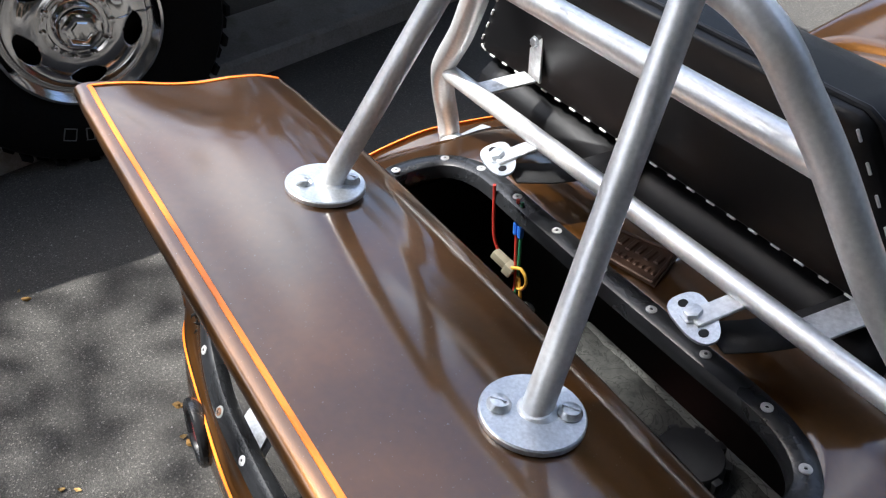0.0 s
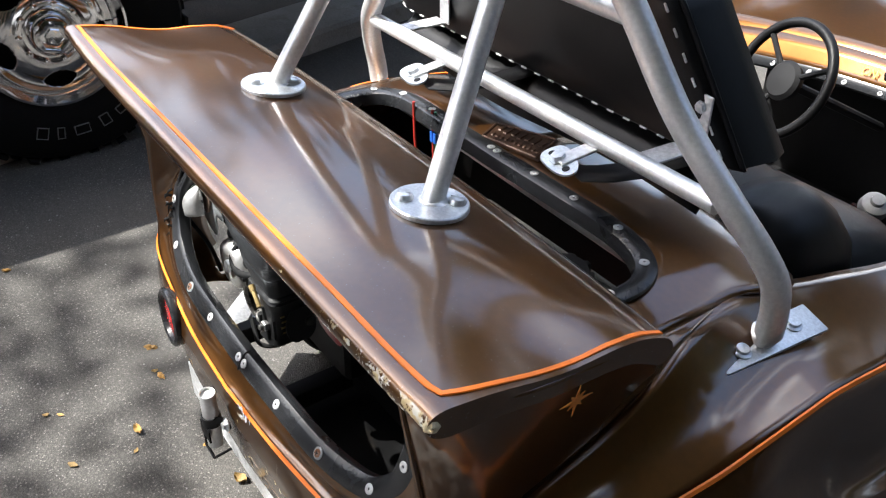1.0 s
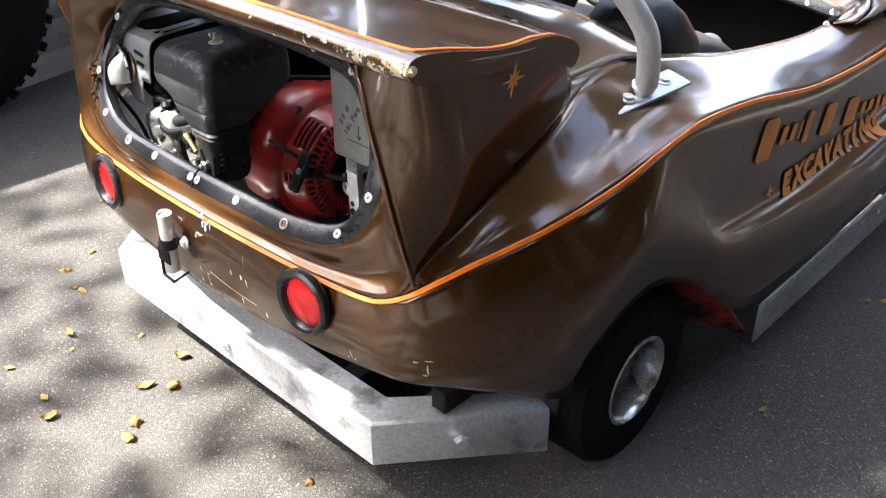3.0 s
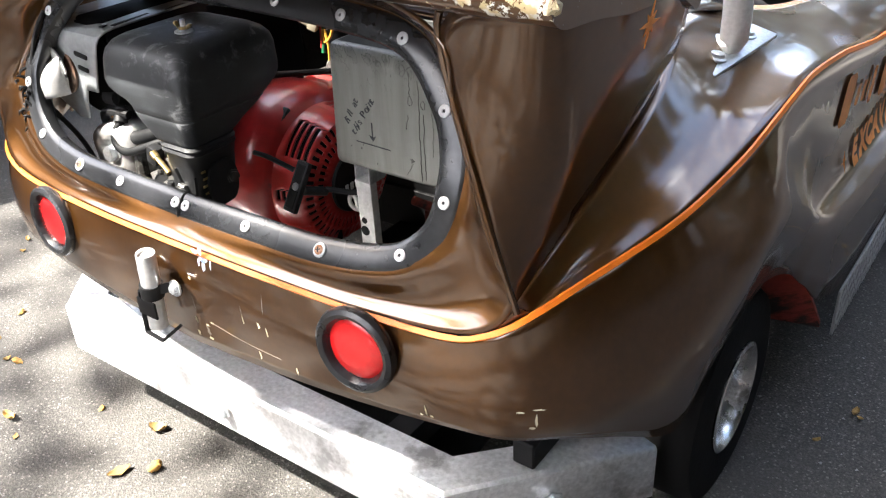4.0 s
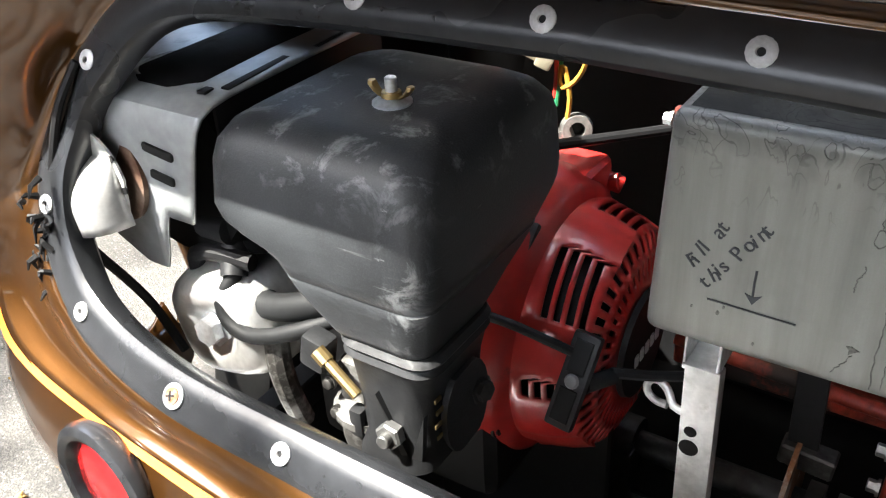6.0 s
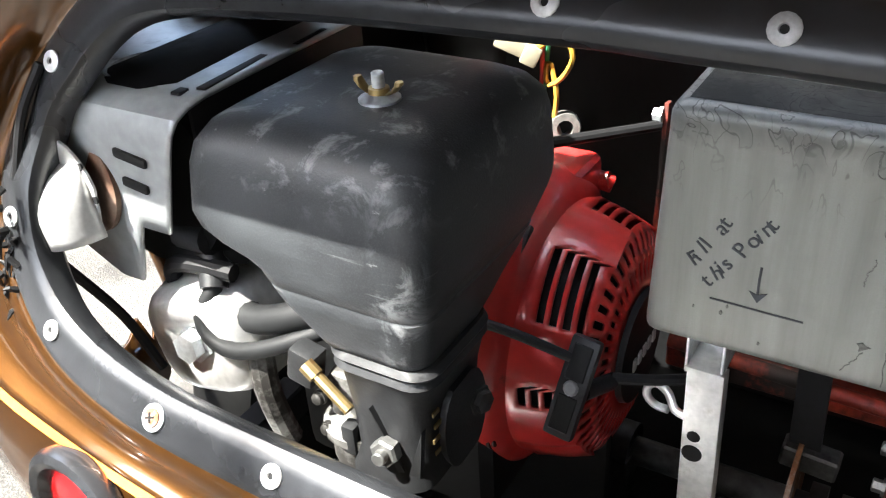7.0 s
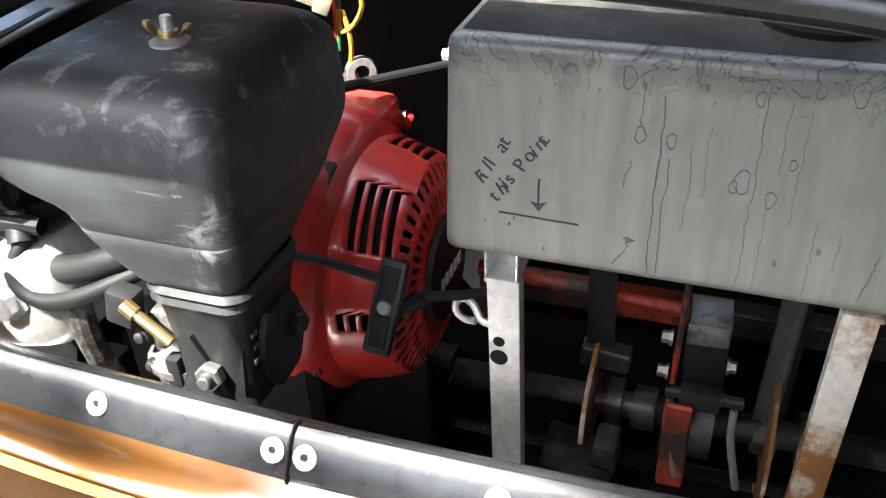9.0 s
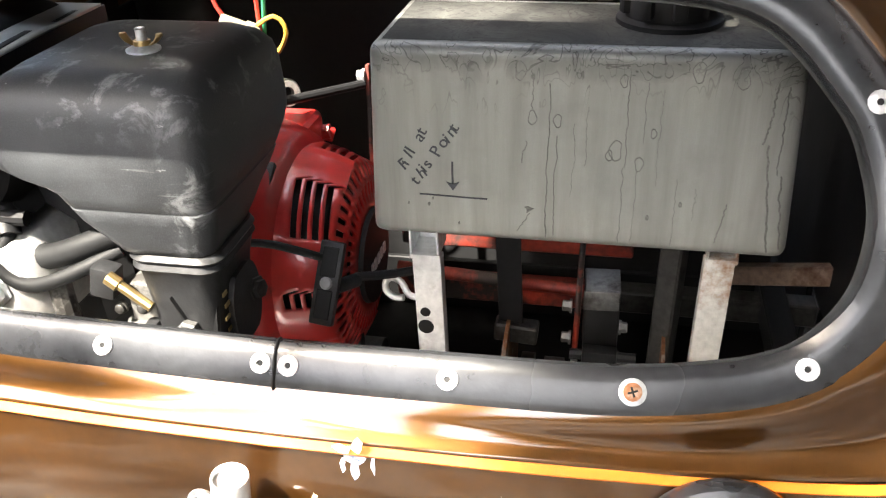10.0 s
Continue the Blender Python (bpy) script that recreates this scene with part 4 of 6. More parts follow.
box(bm, (.004, .23, .09), at(-.322, .30, .826), .001)
part("guard_side", bm, BLACK, guard)
for x, z, w in ((-.3725, .8265, .037), (-.3735, .8015, .029)):
    bm = B()
    box(bm, (w, .004, .0085), at(x, .1585, z, 0, 8, 0), .003)
    part("slot", bm, BLACK, guard)
for (x, y, l) in ((-.330, .248, .085), (-.340, .196, .012), (-.326, .345, .05)):
    bm = B()
    box(bm, (.009, l, .003), at(x, y, .8745, 0, 0, 4), .001)
    part("slot", bm, BLACK, guard)
for x, y in ((-.42, .235), (-.40, .315)):
    bm = B()
    for r in (.016, .030):
        tube(bm, [V(x + r * math.cos(a), y + r * math.sin(a) * 1.2, .873) for a in [2 * math.pi * k / 24 for k in range(25)]], .003, 6)
    part("pressed_ring", bm, GREYCOV, guard)
bm = B()
lathe(bm, [(.043, -.004), (.043, .001), (.038, .003), (.03, .003)], (-.441, .162, .787), (-.15, -1, .1), 30)
flange = part("exhaust_flange", bm, RUSTPIPE, engine, "heat-stained brown flange")
DC, DN = V(-.447, .1475, .789), V(-.06, -1, .04).normalized()
DU = V(.22, 0, -1).normalized()
DS = DU.cross(DN).normalized()
bm = B()
plate_from(bm, [DC + DU * (.048 * math.cos(a)) + DS * (.040 * math.sin(a) * (1 if math.cos(a) < .2 else .9)) for a in [2 * math.pi * k / 28 for k in range(28)]], DN * .0025)
deflector = part("exhaust_deflector", bm, BRIGHT, engine, "bright cast exhaust deflector")
bm = B()
rows = []
for k in range(9):
    t = k / 8
    h = .034 * math.sin(math.pi * .5 * min(1, t * 1.5)) ** .8
    w = .032 * (1 - .10 * t)
    c0 = DC + DU * (-.022 + .066 * t)
    rows.append([c0 + DS * (w * math.cos(a)) + DN * (.002 + max(.0005, h) * math.sin(a)) for a in [math.pi * q / 14 for q in range(15)]])
rings(bm, rows)
part("hood", bm, BRIGHT, deflector, "rounded hood open at its foot", solid=.002)
for u, w in ((-.040, .008), (-.020, .0335), (.040, .024), (.010, .0355)):
    bm = B()
    disc(bm, DC + DU * u - DS * w + DN * .0022, DN, .0035)
    part("hole", bm, BLACK, deflector)
# muffler in the same painted shade
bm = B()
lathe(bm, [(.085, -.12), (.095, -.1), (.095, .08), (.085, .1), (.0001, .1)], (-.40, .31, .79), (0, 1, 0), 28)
part("muffler", bm, BAYSHADE, engine, "steel muffler can coloured near-black for the bay's shade")

# fan housing, axis across the kart
FC = V(0, .494, .519)
FAN = [(-.275, .165), (-.262, .176), (-.235, .178), (-.19, .178), (-.175, .1755), (-.168, .172), (-.152, .166), (-.144, .157), (-.140, .1495), (-.138, .1465), (-.128, .1455),
       (-.118, .1435), (-.1105, .1420), (-.105, .1408), (-.0975, .1388), (-.092, .1368), (-.0845, .1338), (-.079, .1315), (-.0715, .1283), (-.067, .1240), (-.064, .1190), (-.060, .108),
       (-.057, .100), (-.055, .084), (-.0535, .074), (-.0525, .060)]


def fan_point(x, r, a):
    """A point of the bell: six raised panels round it, each with four slots."""
    q = (a + 50) % 60 - 30
    up = .0035 * max(0, min(1, (20.5 - abs(q - 13)) / 2.5)) if -.138 < x < -.068 else 0
    return FC + V(x - (.004 * q / 17 if -.125 < x < -.07 else 0), -math.cos(radians(a)) * (r + up), math.sin(radians(a)) * (r + up))


bm = B()
grid = [[bm.verts.new(fan_point(x, r, 2 * j)) for j in range(180)] for x, r in FAN]
for i in range(len(FAN) - 1):
    for j in range(180):
        q = (2 * j + 50) % 60 - 30
        slot = 11 <= i <= 17 and (i - 11) % 2 == 0 and -4 <= q < 30 and 2 * j < 330
        rim_hole = i in (19, 20) and j % 4 < 2
        face_hole = i == 22 and j % 4 > 1
        if not (slot or rim_hole or face_hole):
            bm.faces.new((grid[i][j], grid[i][(j + 1) % 180], grid[i + 1][(j + 1) % 180], grid[i + 1][j]))
fan = part("fan_housing", bm, RED, engine, "red fan housing with cooling slots", smooth=40, solid=.0035)
bm = B()
lathe(bm, [(.15, -.27), (.14, -.15), (.130, -.12), (.118, -.085), (.10, -.074), (.05, -.068), (.0001, -.068)], FC, (1, 0, 0), 40)
part("fan_screen", bm, BLACK, fan, "black fan behind the slots")
bm = B()
box(bm, (.11, .11, .07), at(-.205, .575, .640, 0, 0, 0), .015, 3)
part("cowl", bm, RED, fan)
bm = B()
lathe(bm, [(.066, -.0525), (.064, -.046), (.0001, -.044)], FC, (1, 0, 0), 32)
hubcap = part("starter_badge", bm, BLACK, fan, "black centre badge with pale bars")
for k in range(5):
    bm = B()
    box(bm, (.002, .010, .016), Matrix.Translation(FC + V(-.0435, -.03 + .015 * k, -.004)), .001, 1)
    part("badge_bar", bm, WHITE, hubcap)
bm = B()
box(bm, (.03, .014, .02), at(-.150, .622, .640, 0, 20, 20), .003)
tube(bm, [(-.18, .618, .636), (-.14, .622, .642)], .011, 10)
part("guard_tab", bm, RED, fan)
for y, z, a in ((.40, .600, 20), (.52, .385, 0), (.37, .46, 0)):
    bolt(fan, FC + V(-.155, (y - .5) * 1.12, (z - .512) * 1.12), (1, 0, 0), .009, .006, BLACK)
bm = B()
box(bm, (.02, .035, .018), at(-.158, .425, .660, 40, 0, 0), .003)
part("throttle_clip", bm, DARKSTEEL, fan)
# starter grip and cord
bm = B()
m = Matrix.Translation((-.066, .352, .560)) @ Matrix.Rotation(radians(-28), 4, "X") @ Matrix.Rotation(radians(6), 4, "Y")
box(bm, (.030, .014, .102), m, .004, 2)
grip = part("starter_grip", bm, BLACKPL, engine, "black plastic pull-start grip")
bm = B()
for dz in (.026, -.026):
    box(bm, (.020, .004, .036), m @ Matrix.Translation((0, -.0062, dz)), .001, 1)
part("recess", bm, BLACK, grip)
bm = B()
lathe(bm, [(.008, 0), (.006, .003), (.0001, .004)], m @ V(0, -.007, 0), m.to_3x3() @ V(0, -1, 0), 12)
part("knot", bm, GREYKNOB, grip)
bm = B()
tube(bm, spline([(-.16, .34, .615), (-.125, .335, .618), (-.095, .342, .608), (-.07, .352, .595)], .008), .005, 10)
part("cable", bm, HOSE, engine)
bm = B()
tube(bm, [(-.06, .36, .55), (-.05, .41, .53)], .009, 12)
tube(bm, spline([(-.05, .41, .535), (-.01, .44, .525), (.03, .47, .52)], .01), .006, 8)
part("cord_guide", bm, BLACKPL, engine)

# control rod, lever, clevis and wires
linkage = thing("throttle_linkage", (-.14, .6, .6), "black throttle rod with a red lever and bright clevis", "linkage")
bm = B()
tube(bm, [(-.30, .42, .716), (-.105, .684, .692)], .0065, 10)
part("rod", bm, BLACK, linkage)
bm = B()
box(bm, (.006, .014, .20), at(-.100, .690, .618, -4, 0, 0), .002)
part("lever", bm, FRAMERED, linkage, "red lever")
bolt(linkage, V(-.104, .690, .703), (-1, 0, 0), .008, .010)
bm = B()
lathe(bm, [(.010, -.011), (.018, -.011), (.021, 0), (.018, .011), (.010, .011), (.010, -.011)], (-.207, .640, .690), (.55, -.8, .2), 18, cap=False)
box(bm, (.075, .016, .020), at(-.242, .625, .673, 0, -20, 18), .005)
part("clevis", bm, CASTDULL, linkage, "bright cast clevis")
wires = thing("wire_bundle", (-.23, .62, .93), "loose coloured wires with a beige plug connector", "wires")
RW = material("red_wire", (.42, .03, .02), .5)
GW = material("green_wire", (.02, .18, .08), .5)
YW = material("yellow_wire", (.42, .24, .03), .5)
BW = material("blue_terminal", (.03, .14, .55), .4)
for mat, pts in ((RW, [(-.285, .61, .95), (-.287, .615, .84), (-.275, .62, .80)]), (RW, [(-.225, .62, .95), (-.228, .625, .83), (-.23, .63, .76), (-.232, .63, .73)]),
                 (GW, [(-.212, .62, .95), (-.216, .625, .85), (-.226, .632, .77), (-.23, .63, .72)]),
                 (YW, [(-.24, .62, .785), (-.205, .622, .805), (-.190, .625, .785), (-.205, .628, .755), (-.225, .63, .745), (-.222, .63, .775), (-.212, .63, .735), (-.216, .632, .70)])):
    bm = B()
    tube(bm, spline(pts, .01), .0032, 7)
    part("wire", bm, mat, wires)
bm = B()
box(bm, (.040, .018, .018), at(-.262, .618, .792, 0, 25, 20), .003)
box(bm, (.020, .022, .024), at(-.240, .622, .782, 0, 25, 20), .003)
part("connector", bm, BEIGE, wires, "beige plastic plug")
for x in (-.225, -.212):
    bm = B()
    tube(bm, [(x, .62, .90), (x - .001, .621, .875)], .006, 8)
    part("terminal", bm, BW, wires, "blue crimp terminal")

# ---- fuel tank with brackets ----
tank = thing("fuel_tank", (.215, .52, .603), "dull aluminium box fuel tank with stains and handwriting", "fuel tank")
bm = B()
box(bm, (.484, .205, .239), at(.2165, .5225, .7145), .017, 5)
for v in bm.verts:
    v.co.x = .2165 + (v.co.x - .2165) * (1 - .17 * max(0, v.co.z - .60))
tank_body = part("body", bm, TANKM, tank, "dull stained aluminium box")
bm = B()
prof = [(.060, -.002), (.060, .006), (.051, .009), (.051, .032), (.047, .040), (.0001, .041)]
lathe(bm, prof, (.310, .535, .834), (0, 0, 1), 28)
cap = part("cap", bm, BLACK, tank, "black ribbed plastic filler cap")
for k in range(9):
    a = 2 * math.pi * k / 9
    bm = B()
    box(bm, (.014, .016, .024), Matrix.Translation((.310 + .051 * math.cos(a), .535 + .051 * math.sin(a), .859)) @ Matrix.Rotation(a, 4, "Z"), .004)
    part("rib", bm, BLACK, cap)


def text_mesh(name, body, size, mat, parent, m, depth=.0006, shear=0.0, bold=0.0):
    """Lettering in the built-in font, as a mesh on a surface."""
    cu = bpy.data.curves.new(name, "FONT")
    cu.body, cu.size, cu.extrude, cu.shear, cu.offset = body, size * K, depth, shear, bold
    tmp = bpy.data.objects.new(name, cu)
    me = bpy.data.meshes.new_from_object(tmp)
    bpy.data.objects.remove(tmp)
    me.materials.clear()
    me.materials.append(mat)
    ob = new(name, me)
    ob.parent = parent
    loc, rot, _ = m.decompose()
    ob.matrix_local = Matrix.LocRotScale(loc * K - base_of(parent), rot, None)
    return ob


FRONT = .4196
rngt = random.Random(2)
for body, x0, z0, ang, pitch in (("Fill at", .015, .674, 60, .0103), ("this Point", .031, .660, 55, .0102)):
    d = 0.0
    for ch in body:
        step = pitch * {"F": 1.35, "i": .72, "l": .72, " ": .9, "t": .85, "P": 1.2}.get(ch, 1.0)
        d += step / 2
        if ch != " ":
            text_mesh("handwriting", ch, .0205, INK, tank_body, at(x0 + d * math.cos(radians(ang)), FRONT, z0 + d * math.sin(radians(ang)) + rngt.uniform(-.002, .002), 90, -ang + 8 + rngt.uniform(-14, 14), 0))
        d += step / 2


def ink(pts, r, mat, parent, name):
    bm = B()
    ribbon(bm, [V(x, FRONT, z) for x, z in pts], r, .0012, (0, -1, 0))
    return part(name, bm, mat, parent)


ink([(.036, .6530), (.060, .6525), (.090, .6515), (.117, .6510)], .0018, INK, tank_body, "marker_line")
ink([(.0765, .697), (.076, .684), (.0762, .668)], .0022, INK, tank_body, "marker_arrow")
bm = B()
plate_from(bm, [V(.0690, FRONT - .0003, .6705), V(.0765, FRONT - .0003, .668), V(.0845, FRONT - .0003, .6715), V(.0768, FRONT - .0003, .6600)], (0, -.001, 0))
part("marker_arrow", bm, INK, tank_body)
bm = B()
plate_from(bm, [V(.1665 + r * math.cos(a), FRONT - .0004, .6415 + r * .8 * math.sin(a)) for a, r in ((.2, .006), (.9, .003), (1.7, .005), (2.6, .0065), (3.4, .003), (4.3, .0075), (5.2, .003))], (0, -.0006, 0))
part("spot", bm, STAIN, tank_body)
rng = random.Random(5)
for x0, z0, z1, w, drift in ((.186, .795, .606, .0019, 0), (.195, .735, .609, .0016, 0), (.168, .81, .765, .0013, 0), (.271, .815, .70, .0016, 0), (.270, .70, .604, .0014, 0), (.284, .70, .607, .0009, 0),
                             (.291, .80, .73, .0011, 0), (.306, .78, .68, .0008, 0), (.330, .69, .606, .0009, 0), (.386, .663, .613, .0018, -.0003), (.421, .80, .735, .0034, -.0002), (.421, .735, .605, .0040, .0005), (.433, .80, .70, .0026, 0),
                             (.438, .70, .610, .0034, .0004), (.162, .727, .700, .0012, -.0002), (.352, .68, .64, .0007, 0), (.166, .637, .612, .0010, -.0004), (.215, .75, .66, .0008, 0), (.228, .77, .70, .0007, 0)):
    p = []
    x = x0
    for k in range(33):
        x += rng.uniform(-.0010, .0010) + .25 * (x0 + drift * k - x)
        p.append((x, z0 + (z1 - z0) * k / 32))
    ink(p, w * .62, STAIN, tank_body, "drip_stain")
for x, z, r in ((.261, .720, .0095), (.154, .808, .0085), (.341, .812, .0090), (.386, .806, .0085), (.168, .755, .0065), (.196, .752, .0060), (.287, .705, .0065), (.254, .714, .0050), (.095, .818, .0045), (.310, .812, .0055), (.300, .742, .0042), (.118, .823, .0060), (.265, .800, .0055)):
    ring = [(x + r * .70 * math.cos(a) * (1 + .22 * math.sin(3 * a + x * 90)), z + r * 1.3 * math.sin(a)) for a in [2 * math.pi * k / 16 for k in range(17)]]
    ink(ring, .0009, STAIN, tank_body, "ring_stain")
for x, z, r in ((.301, .639, .0028), (.336, .658, .0028), (.047, .640, .0020), (.052, .648, .0016), (.083, .617, .0016), (.022, .640, .0014)):
    bm = B()
    plate_from(bm, [V(x + r * .8 * math.cos(a), FRONT - .0004, z + r * math.sin(a) * (1.5 if math.sin(a) > 0 else 1)) for a in [2 * math.pi * k / 9 for k in range(9)]], (0, -.0006, 0))
    part("spot", bm, STAIN, tank_body)
# sheet over the tank top: dried fuel, with shade painted into its colour
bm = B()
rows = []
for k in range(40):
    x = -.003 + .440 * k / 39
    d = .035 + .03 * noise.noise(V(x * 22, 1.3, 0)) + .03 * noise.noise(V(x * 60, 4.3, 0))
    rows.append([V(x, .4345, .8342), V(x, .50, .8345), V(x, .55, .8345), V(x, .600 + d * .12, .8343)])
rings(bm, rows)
part("top_grime", bm, TSTAINSHADE, tank_body, "dried fuel over the tank top, darkened further to stand for shade")

BRACKET = material("bare_aluminium_strap", (0.66, 0.66, 0.65), 0.4, 0.5, vary=0.2, grain=40, dirt=(0.40, 0.39, 0.36), dirt_at=0.62, dirt_scale=16)
RUSTPAINT = material("rust_spotted_strap", (0.55, 0.54, 0.50), 0.6, 0.2, vary=0.2, grain=40, bump=0.3, dirt=(0.24, 0.11, 0.038), dirt_at=0.48, dirt_scale=13)
for bx, by, mat, lean in ((.037, .423, BRACKET, -.02), (.396, .462, RUSTPAINT, .02)):
    bm = B()
    box(bm, (.036, .006, .30), at(bx - lean * .3, by, .417, 0, math.degrees(lean), 0), .0015)
    box(bm, (.036, .05, .006), at(bx, by + .022, .565), .0015)
    for sx in (-.0165, .0165):
        box(bm, (.003, .016, .295), at(bx - lean * .3 + sx, by + .009, .417, 0, math.degrees(lean), 0), .001, 1)
    strap = part("tank_bracket", bm, mat, tank, "flat aluminium bracket with two holes" if bx < .2 else "rusty flat steel bracket")
    bm = B()
    for sx in (-.017, .017):
        box(bm, (.003, .05, .037), at(bx + sx, by + .025, .582), .001, 1)
    box(bm, (.036, .004, .037), at(bx, by + .046, .582), .001, 1)
    part("channel", bm, ALU if bx < .2 else RUSTPAINT, strap)
    if bx < .2:
        for z, r in ((.4615, .0105), (.484, .0068)):
            bm = B()
            disc(bm, V(bx - .001, by - .0031, z), (0, -1, 0), r, .0006, 20)
            part("hole", bm, BLACK, strap)
bm = B()
tube(bm, spline([(.024, .428, .500), (.012, .43, .502), (.002, .438, .514), (-.012, .443, .518), (-.022, .446, .508), (-.022, .446, .495), (-.012, .445, .487), (.002, .443, .488)], .006), .0045, 10)
part("hook", bm, STEEL, tank, "bent steel hook")

# ---- chassis and drive ----
chassis = thing("rear_chassis", (0, .6, .2), "oily rear chassis with a live axle and red frame rails", "chassis")


def bar(name, a, b, w, h, mat, parent=chassis, label=""):
    a, b = V(*a), V(*b)
    d = b - a
    bm = B()
    box(bm, (w, h, d.length), Matrix.Translation((a + b) / 2) @ d.to_track_quat("Z", "Y").to_matrix().to_4x4(), .003, 1)
    return part(name, bm, mat, parent, label)


def rod(name, a, b, r, mat, parent=chassis, label="", seg=14):
    bm = B()
    tube(bm, [V(*a).lerp(V(*b), k / 4) for k in range(5)], r, seg)
    return part(name, bm, mat, parent, label)


rod("axle", (-.6, .60, .262), (.62, .60, .262), .019, DARKSTEEL, label="oily steel axle")
for x, r, w in ((-.10, .036, .04), (.15, .034, .02), (.19, .030, .03), (.255, .052, .05), (.345, .03, .03), (.40, .035, .03)):
    rod("collar", (x - w / 2, .60, .262), (x + w / 2, .60, .262), r, DARKSTEEL)
rod("sprocket", (.118, .60, .262), (.124, .60, .262), .10, RUST, label="thin rusty sprocket", seg=36)
rod("brake_disc", (.345, .60, .262), (.350, .60, .262), .10, RUST, seg=36)
bar("rail", (-.08, .78, .405), (.30, .78, .405), .05, .03, FRAMERED)
rod("tube", (-.08, .72, .365), (.24, .72, .345), .011, FRAMERED)
bar("rail", (-.1, .80, .29), (.26, .80, .29), .04, .04, FRAMERED)
bar("rail", (.26, .80, .29), (.6, .80, .29), .04, .04, DARKSTEEL)
bar("rail", (.44, .74, .385), (.62, .62, .47), .024, .03, RUSTPIPE)
bm = B()
box(bm, (.036, .006, .255), at(.120, .60, .4725, 0, -2, 0), .001, 1)
part("strap", bm, BLACK, chassis, "black flat steel strap")
bar("cross_arm", (.10, .60, .345), (.165, .60, .34), .03, .03, DARKSTEEL)
bar("upright", (.355, .62, .60), (.345, .60, .28), .032, .03, DARKSTEEL)
bar("mount", (.225, .60, .50), (.218, .60, .20), .05, .008, FRAMERED, label="orange-red caliper mount")
bar("mount", (.235, .545, .33), (.235, .555, .16), .035, .01, FRAMERED)
bm = B()
box(bm, (.050, .050, .105), at(.256, .60, .385, 0, 0, 4), .005)
cal = part("brake_caliper", bm, BLACK, chassis, "black brake caliper with a bare metal top")
bm = B()
box(bm, (.050, .050, .006), at(.256, .598, .441, 10, 0, 4), .002)
box(bm, (.050, .005, .034), at(.256, .573, .424, 6, 0, 4), .002)
part("cover", bm, DISCM, cal, "bare scuffed metal cover")
bm = B()
box(bm, (.05, .022, .028), at(.258, .56, .335), .003)
tube(bm, [(.215, .56, .337), (.31, .56, .337)], .008, 10)
part("bleeder", bm, BLACKPL, cal)
for y, z in ((.575, .43), (.575, .375)):
    bolt(cal, V(.214, y, z - .02), (-1, 0, 0), .008, .012, DISCM)
    bolt(cal, V(.284, y, z - .05), (1, 0, 0), .008, .010, DISCM)
for x in (.222, .30):
    bm = B()
    tube(bm, spline([(x, .555, .33), (x + .003, .55, .28), (x + .02, .55, .2)], .01), .005, 8)
    part("brake_line", bm, GREYKNOB, cal)
bm = B()
box(bm, (.09, .06, .03), at(.12, .50, .255, 0, 10, 0), .006)
box(bm, (.03, .05, .05), at(.155, .50, .27), .006)
part("clamp", bm, DARKSTEEL, chassis)
bm = B()
box(bm, (.05, .05, .10), at(-.10, .585, .22), .01)
part("bearing_block", bm, DARKSTEEL, chassis)
bar("side_rail", (.53, .2, .3), (.53, 1.2, .3), .04, .05, BLACK)
bar("side_rail", (-.53, .2, .3), (-.53, .45, .3), .04, .05, BLACK)
# engine plate blackened for the bay's shade as well
bar("engine_plate", (-.38, .45, .34), (-.06, .45, .34), .012, .3, BAYSHADE)

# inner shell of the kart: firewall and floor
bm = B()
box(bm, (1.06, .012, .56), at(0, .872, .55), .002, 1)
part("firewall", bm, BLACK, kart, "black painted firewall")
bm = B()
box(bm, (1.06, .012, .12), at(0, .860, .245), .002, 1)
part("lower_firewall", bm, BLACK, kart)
# both pans carry the shade colour; belly pan added to hide lit ground
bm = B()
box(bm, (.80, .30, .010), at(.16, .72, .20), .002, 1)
part("floor_pan", bm, BAYSHADE, kart)
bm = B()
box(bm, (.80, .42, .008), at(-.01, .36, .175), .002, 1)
part("belly_pan", bm, BAYSHADE, kart, "near-black pan added to hide the ground under the engine")
for s in (1, -1):
    bm = B()
    box(bm, (.010, .44 if s > 0 else .30, .40), at(s * .575, .57 if s > 0 else .70, .58), .002, 1)
    part("inner_arch", bm, BLACK, kart, "black inner wheel arch")
    bm = B()
    plate_from(bm, [V(s * .62, .80, .40), V(s * .70, .83, .44), V(s * .765, .86, .36), V(s * .78, 1.03, .16), V(s * .77, 1.10, .10), V(s * .66, .98, .16), V(s * .62, .85, .26)], (0, .006, .002))
    part("splash_panel", bm, FRAMERED, kart, "faded red inner splash panel")
# ---- details of the rear ----
holder = thing("flag_pole_holder", (-.025, -.01, .45), "short aluminium tube in a black clamp with bolted ears", "pole holder")
bm = B()
lathe(bm, [(.013, 0), (.0155, .001), (.0155, .144), (.0150, .146), (.0142, .146), (.0138, .140), (.0001, .139)], (-.034, -.026, .474), (.10, -.02, 1), 24)
part("tube", bm, STEEL, holder, "cut aluminium tube")
bm = B()
lathe(bm, [(.0158, 0), (.0188, 0), (.0188, .024), (.0158, .024)], (-.0285, -.0270, .536), (.10, -.02, 1), 24)
rows = []
